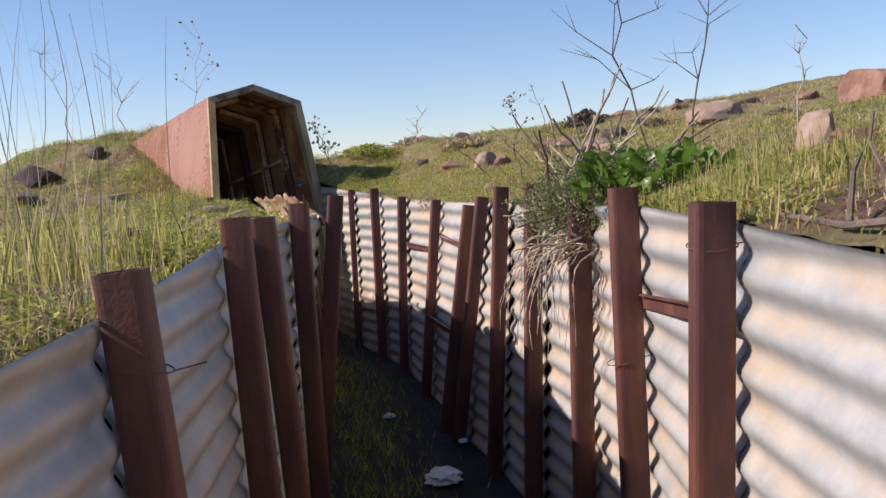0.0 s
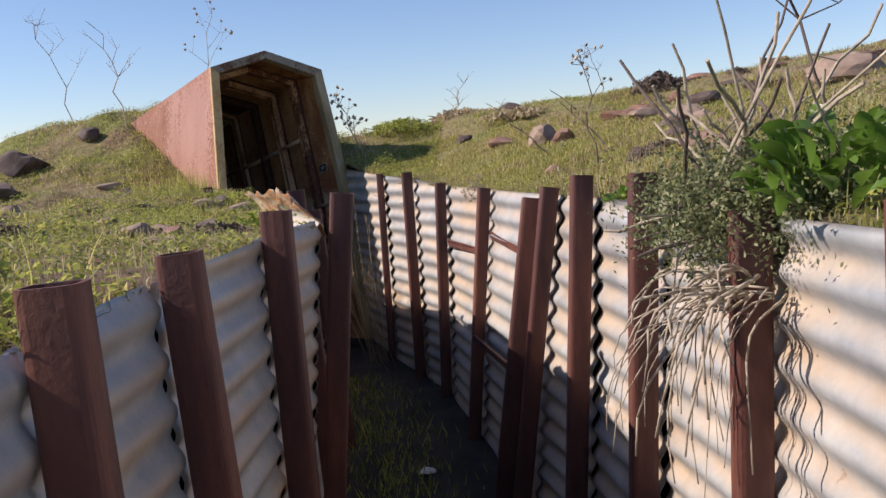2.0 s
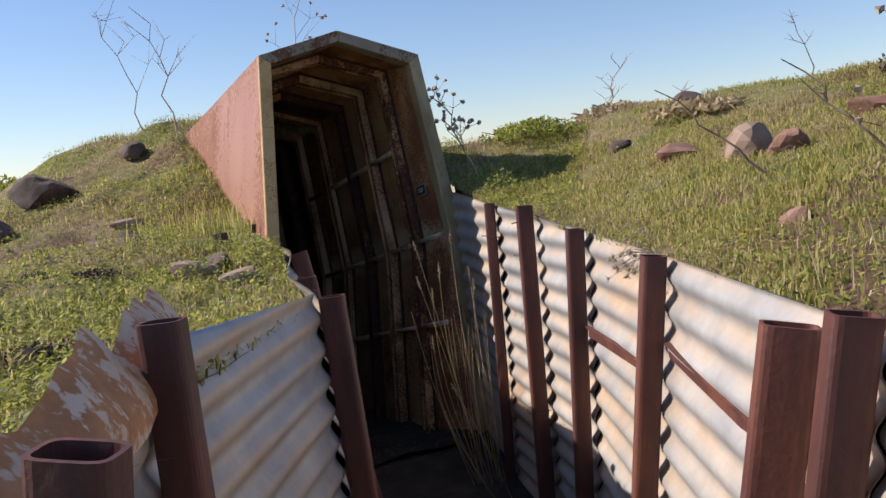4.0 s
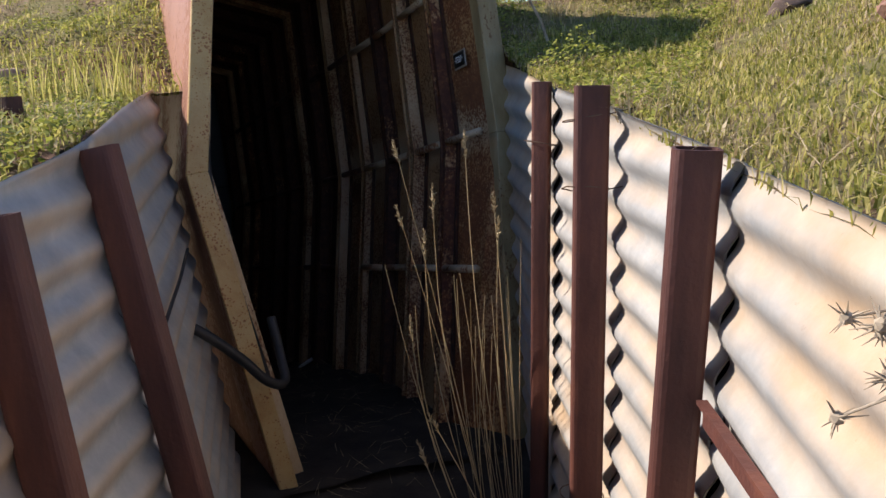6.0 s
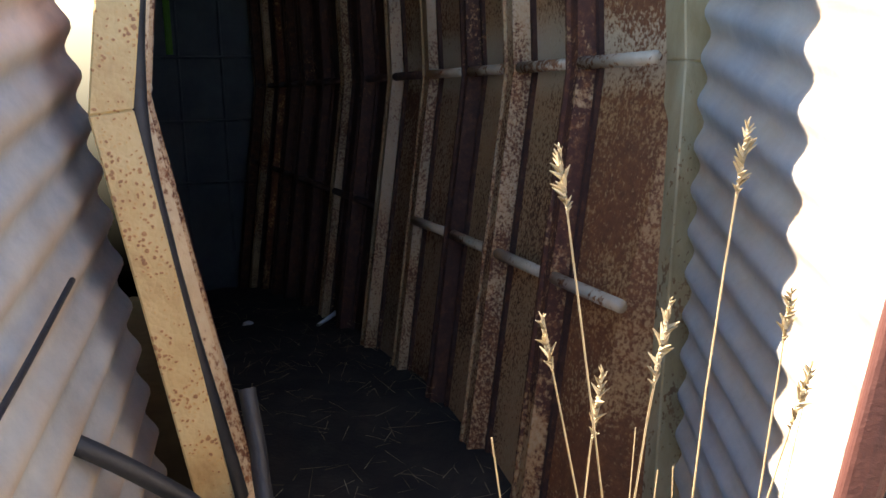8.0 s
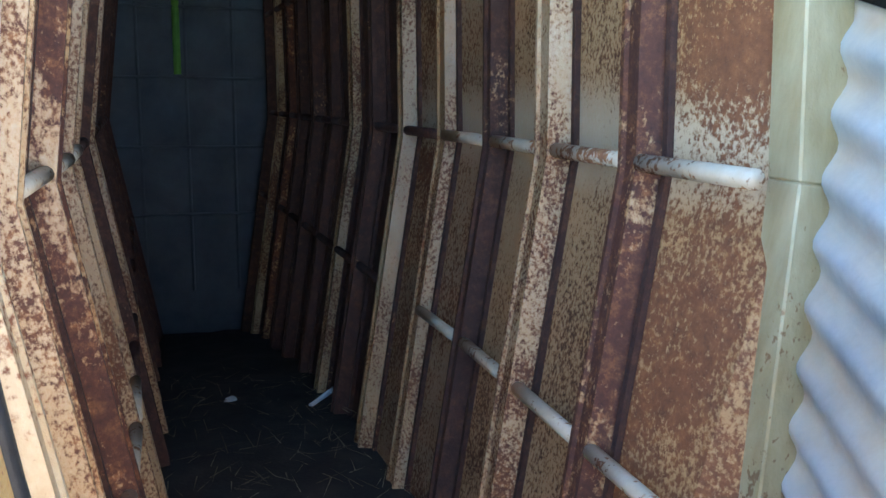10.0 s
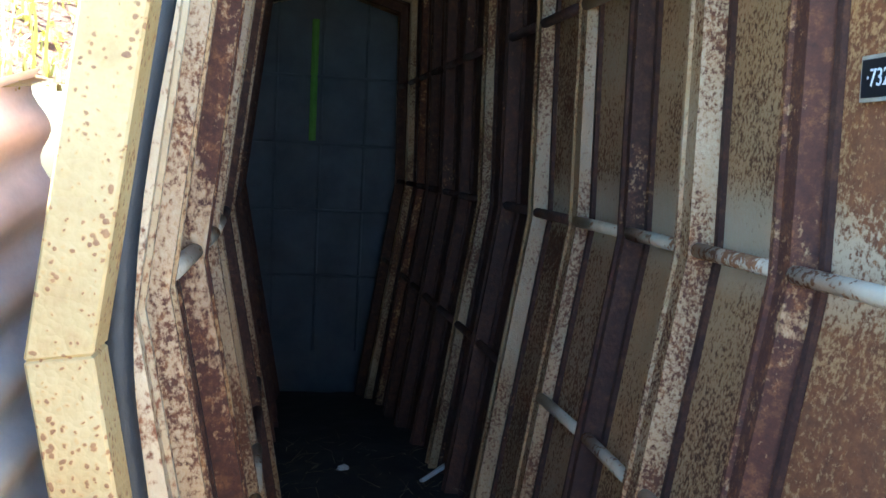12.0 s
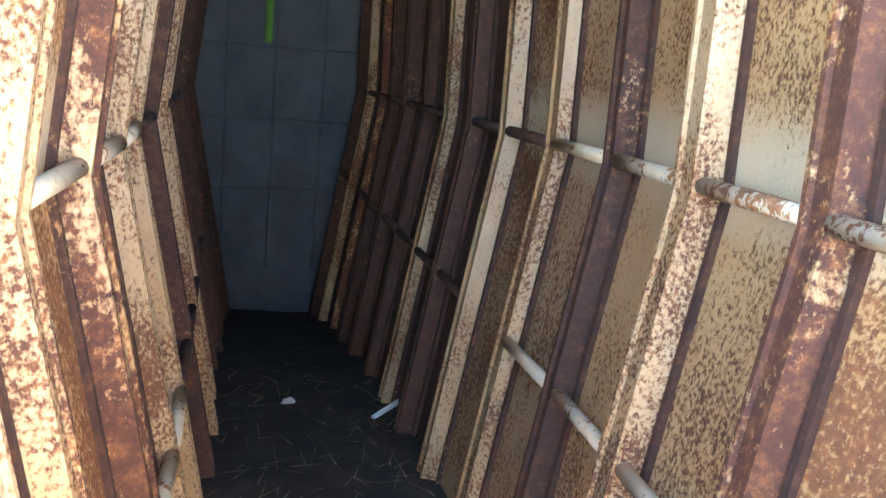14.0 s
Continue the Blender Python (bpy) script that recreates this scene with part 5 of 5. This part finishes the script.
def herb_cover(count, area, seed, keep, size):
    """Low leafy ground cover."""
    rng = np.random.RandomState(seed)
    v, f = [], []
    made = 0
    while made < count:
        x, y = rng.uniform(area[0], area[1]), rng.uniform(area[2], area[3])
        if rng.uniform() > keep(x, y) or inside(TRENCH, x, y):
            continue
        c = np.array((x, y, bank(x, y) + rng.uniform(0.003, 0.03 + 0.13 * max(0.0, patch(x, y, 4.5, 2)) * min(1.0, count / 20000))))
        a, t = rng.uniform(0, math.tau), rng.uniform(-0.7, 0.7)
        u_ = np.array((math.cos(a) * math.cos(t), math.sin(a) * math.cos(t), math.sin(t))) * rng.uniform(*size)
        w_ = np.array((-math.sin(a), math.cos(a), rng.uniform(-0.5, 0.5))) * rng.uniform(*size) * 0.6
        b = len(v)
        v += [c - u_, c + w_, c + u_, c - w_]
        f.append((b, b + 1, b + 2, b + 3))
        made += 1
    return new("ground_herbs", mesh_of("ground_herbs", v, f, HERB))


tagged(herb_cover(60000, (-4.2, -0.4, 1.0, 9.0), 8, lambda x, y: near_trench(x, y) * (1 if patch(x, y, 1.6, 5) > -0.1 else 0.12), (0.005, 0.011)), "low leafy green weeds covering the mound", "weed", kind="stuff")
tagged(herb_cover(9000, (0.0, 3.0, 1.0, 9.0), 9, lambda x, y: near_trench(x, y) * (1 if patch(x, y, 1.6, 5) > 0.1 else 0.08), (0.005, 0.010)), "low leafy green weeds on the bank", "weed", kind="stuff")


def tall_grass(name, count, x0, y0, sx, sy_, height, seed, mat, width, label):
    rng = np.random.RandomState(seed)
    v, f = [], []
    for _ in range(count):
        x, y = rng.normal(x0, sx), rng.normal(y0, sy_)
        if inside(TRENCH, x, y):
            continue
        z = bank(x, y)
        h = rng.uniform(*height)
        lean = rng.normal(0, 0.13, 2) * h
        bow = rng.normal(0, 0.04, 2) * h
        w = rng.uniform(0.6, 1.2) * width
        a = rng.uniform(0, math.tau)
        wx, wy = math.cos(a) * w / 2, math.sin(a) * w / 2
        k = len(v)
        for i in range(6):
            t = i / 5
            cx, cy = x + lean[0] * t * t + bow[0] * math.sin(3 * t), y + lean[1] * t * t + bow[1] * math.sin(3 * t)
            q = 1 - 0.8 * t
            v += [(cx - wx * q, cy - wy * q, z - 0.01 + h * t), (cx + wx * q, cy + wy * q, z - 0.01 + h * t)]
        for i in range(5):
            b = k + 2 * i
            f.append((b, b + 1, b + 3, b + 2))
    tagged(new(name, mesh_of(name, v, f, mat)), label, "grass", kind="stuff")


tall_grass("tall_dry_grass", 34, -0.85, 1.75, 0.15, 0.3, (0.25, 0.8), 1, STEM, 0.0028, "tall thin dry grass stalks on the bank")
tall_grass("tall_dry_grass", 300, -0.82, 1.7, 0.2, 0.4, (0.07, 0.2), 2, STRAW, 0.0035, "straw-coloured grass tuft on the bank")
tall_grass("tall_green_grass", 500, -0.74, 1.75, 0.13, 0.32, (0.06, 0.17), 3, GRASS, 0.005, "long green grass tuft on the bank")
tall_grass("tall_green_grass", 700, 0.8, 2.0, 0.18, 0.5, (0.04, 0.10), 4, GRASS, 0.005, "long green grass on the bank")
tall_grass("tall_green_grass", 420, 0.15, 5.3, 0.15, 0.35, (0.02, 0.055), 5, GRASS, 0.004, "long green grass at the sheet edge")
tall_grass("tall_dry_grass", 320, 0.5, 4.3, 0.25, 0.5, (0.05, 0.15), 6, STRAW, 0.003, "dry grass tuft on the bank")
tall_grass("tall_green_grass", 500, -1.95, 7.0, 0.2, 0.25, (0.06, 0.18), 7, GRASS, 0.006, "long green grass beside the shelter")


def floor_green():
    rng = np.random.RandomState(31)
    v, f = [], []
    for _ in range(2600):
        y = rng.uniform(1.2, 6.6)
        c = np.interp(y, [-2, 3, 5, 7.2], [0.0, -0.1, -0.45, -1.1])
        x = c + rng.normal(-0.1, 0.16)
        h, w = rng.uniform(0.02, 0.08), rng.uniform(0.002, 0.005)
        a = rng.uniform(0, math.tau)
        k = len(v)
        v += [(x - w, y, FLOOR_Z - 0.01), (x + w, y, FLOOR_Z - 0.01), (x + math.cos(a) * h * 0.5, y + math.sin(a) * h * 0.5, FLOOR_Z + h)]
        f.append((k, k + 1, k + 2))
    tagged(new("floor_weeds", mesh_of("floor_weeds", v, f, HERB)), "sparse green weeds on the trench floor", "weed", kind="stuff")
    v, f = [], []
    for _ in range(420):
        a, r = rng.uniform(-0.3, 2.6), rng.uniform(-0.4, 0.3)
        p = TUNNEL @ Vector((r, a, -2.1))
        p.z = -0.0 - 0.06 * a - 0.045 * a * a - 0.04 * min(1.0, max(0.0, a - 1.0)) + rng.uniform(0, 0.03)
        d, L, w = rng.uniform(0, math.tau), rng.uniform(0.03, 0.12), 0.0008
        k = len(v)
        dx, dy = math.cos(d), math.sin(d)
        v += [(p.x - dy * w, p.y + dx * w, p.z), (p.x + dy * w, p.y - dx * w, p.z), (p.x + dx * L, p.y + dy * L, p.z + rng.uniform(-0.01, 0.02))]
        f.append((k, k + 1, k + 2))
    tagged(new("straw_litter", mesh_of("straw_litter", v, f, STRAW)), "dry straw scattered on the shelter floor", "straw", kind="stuff")


floor_green()
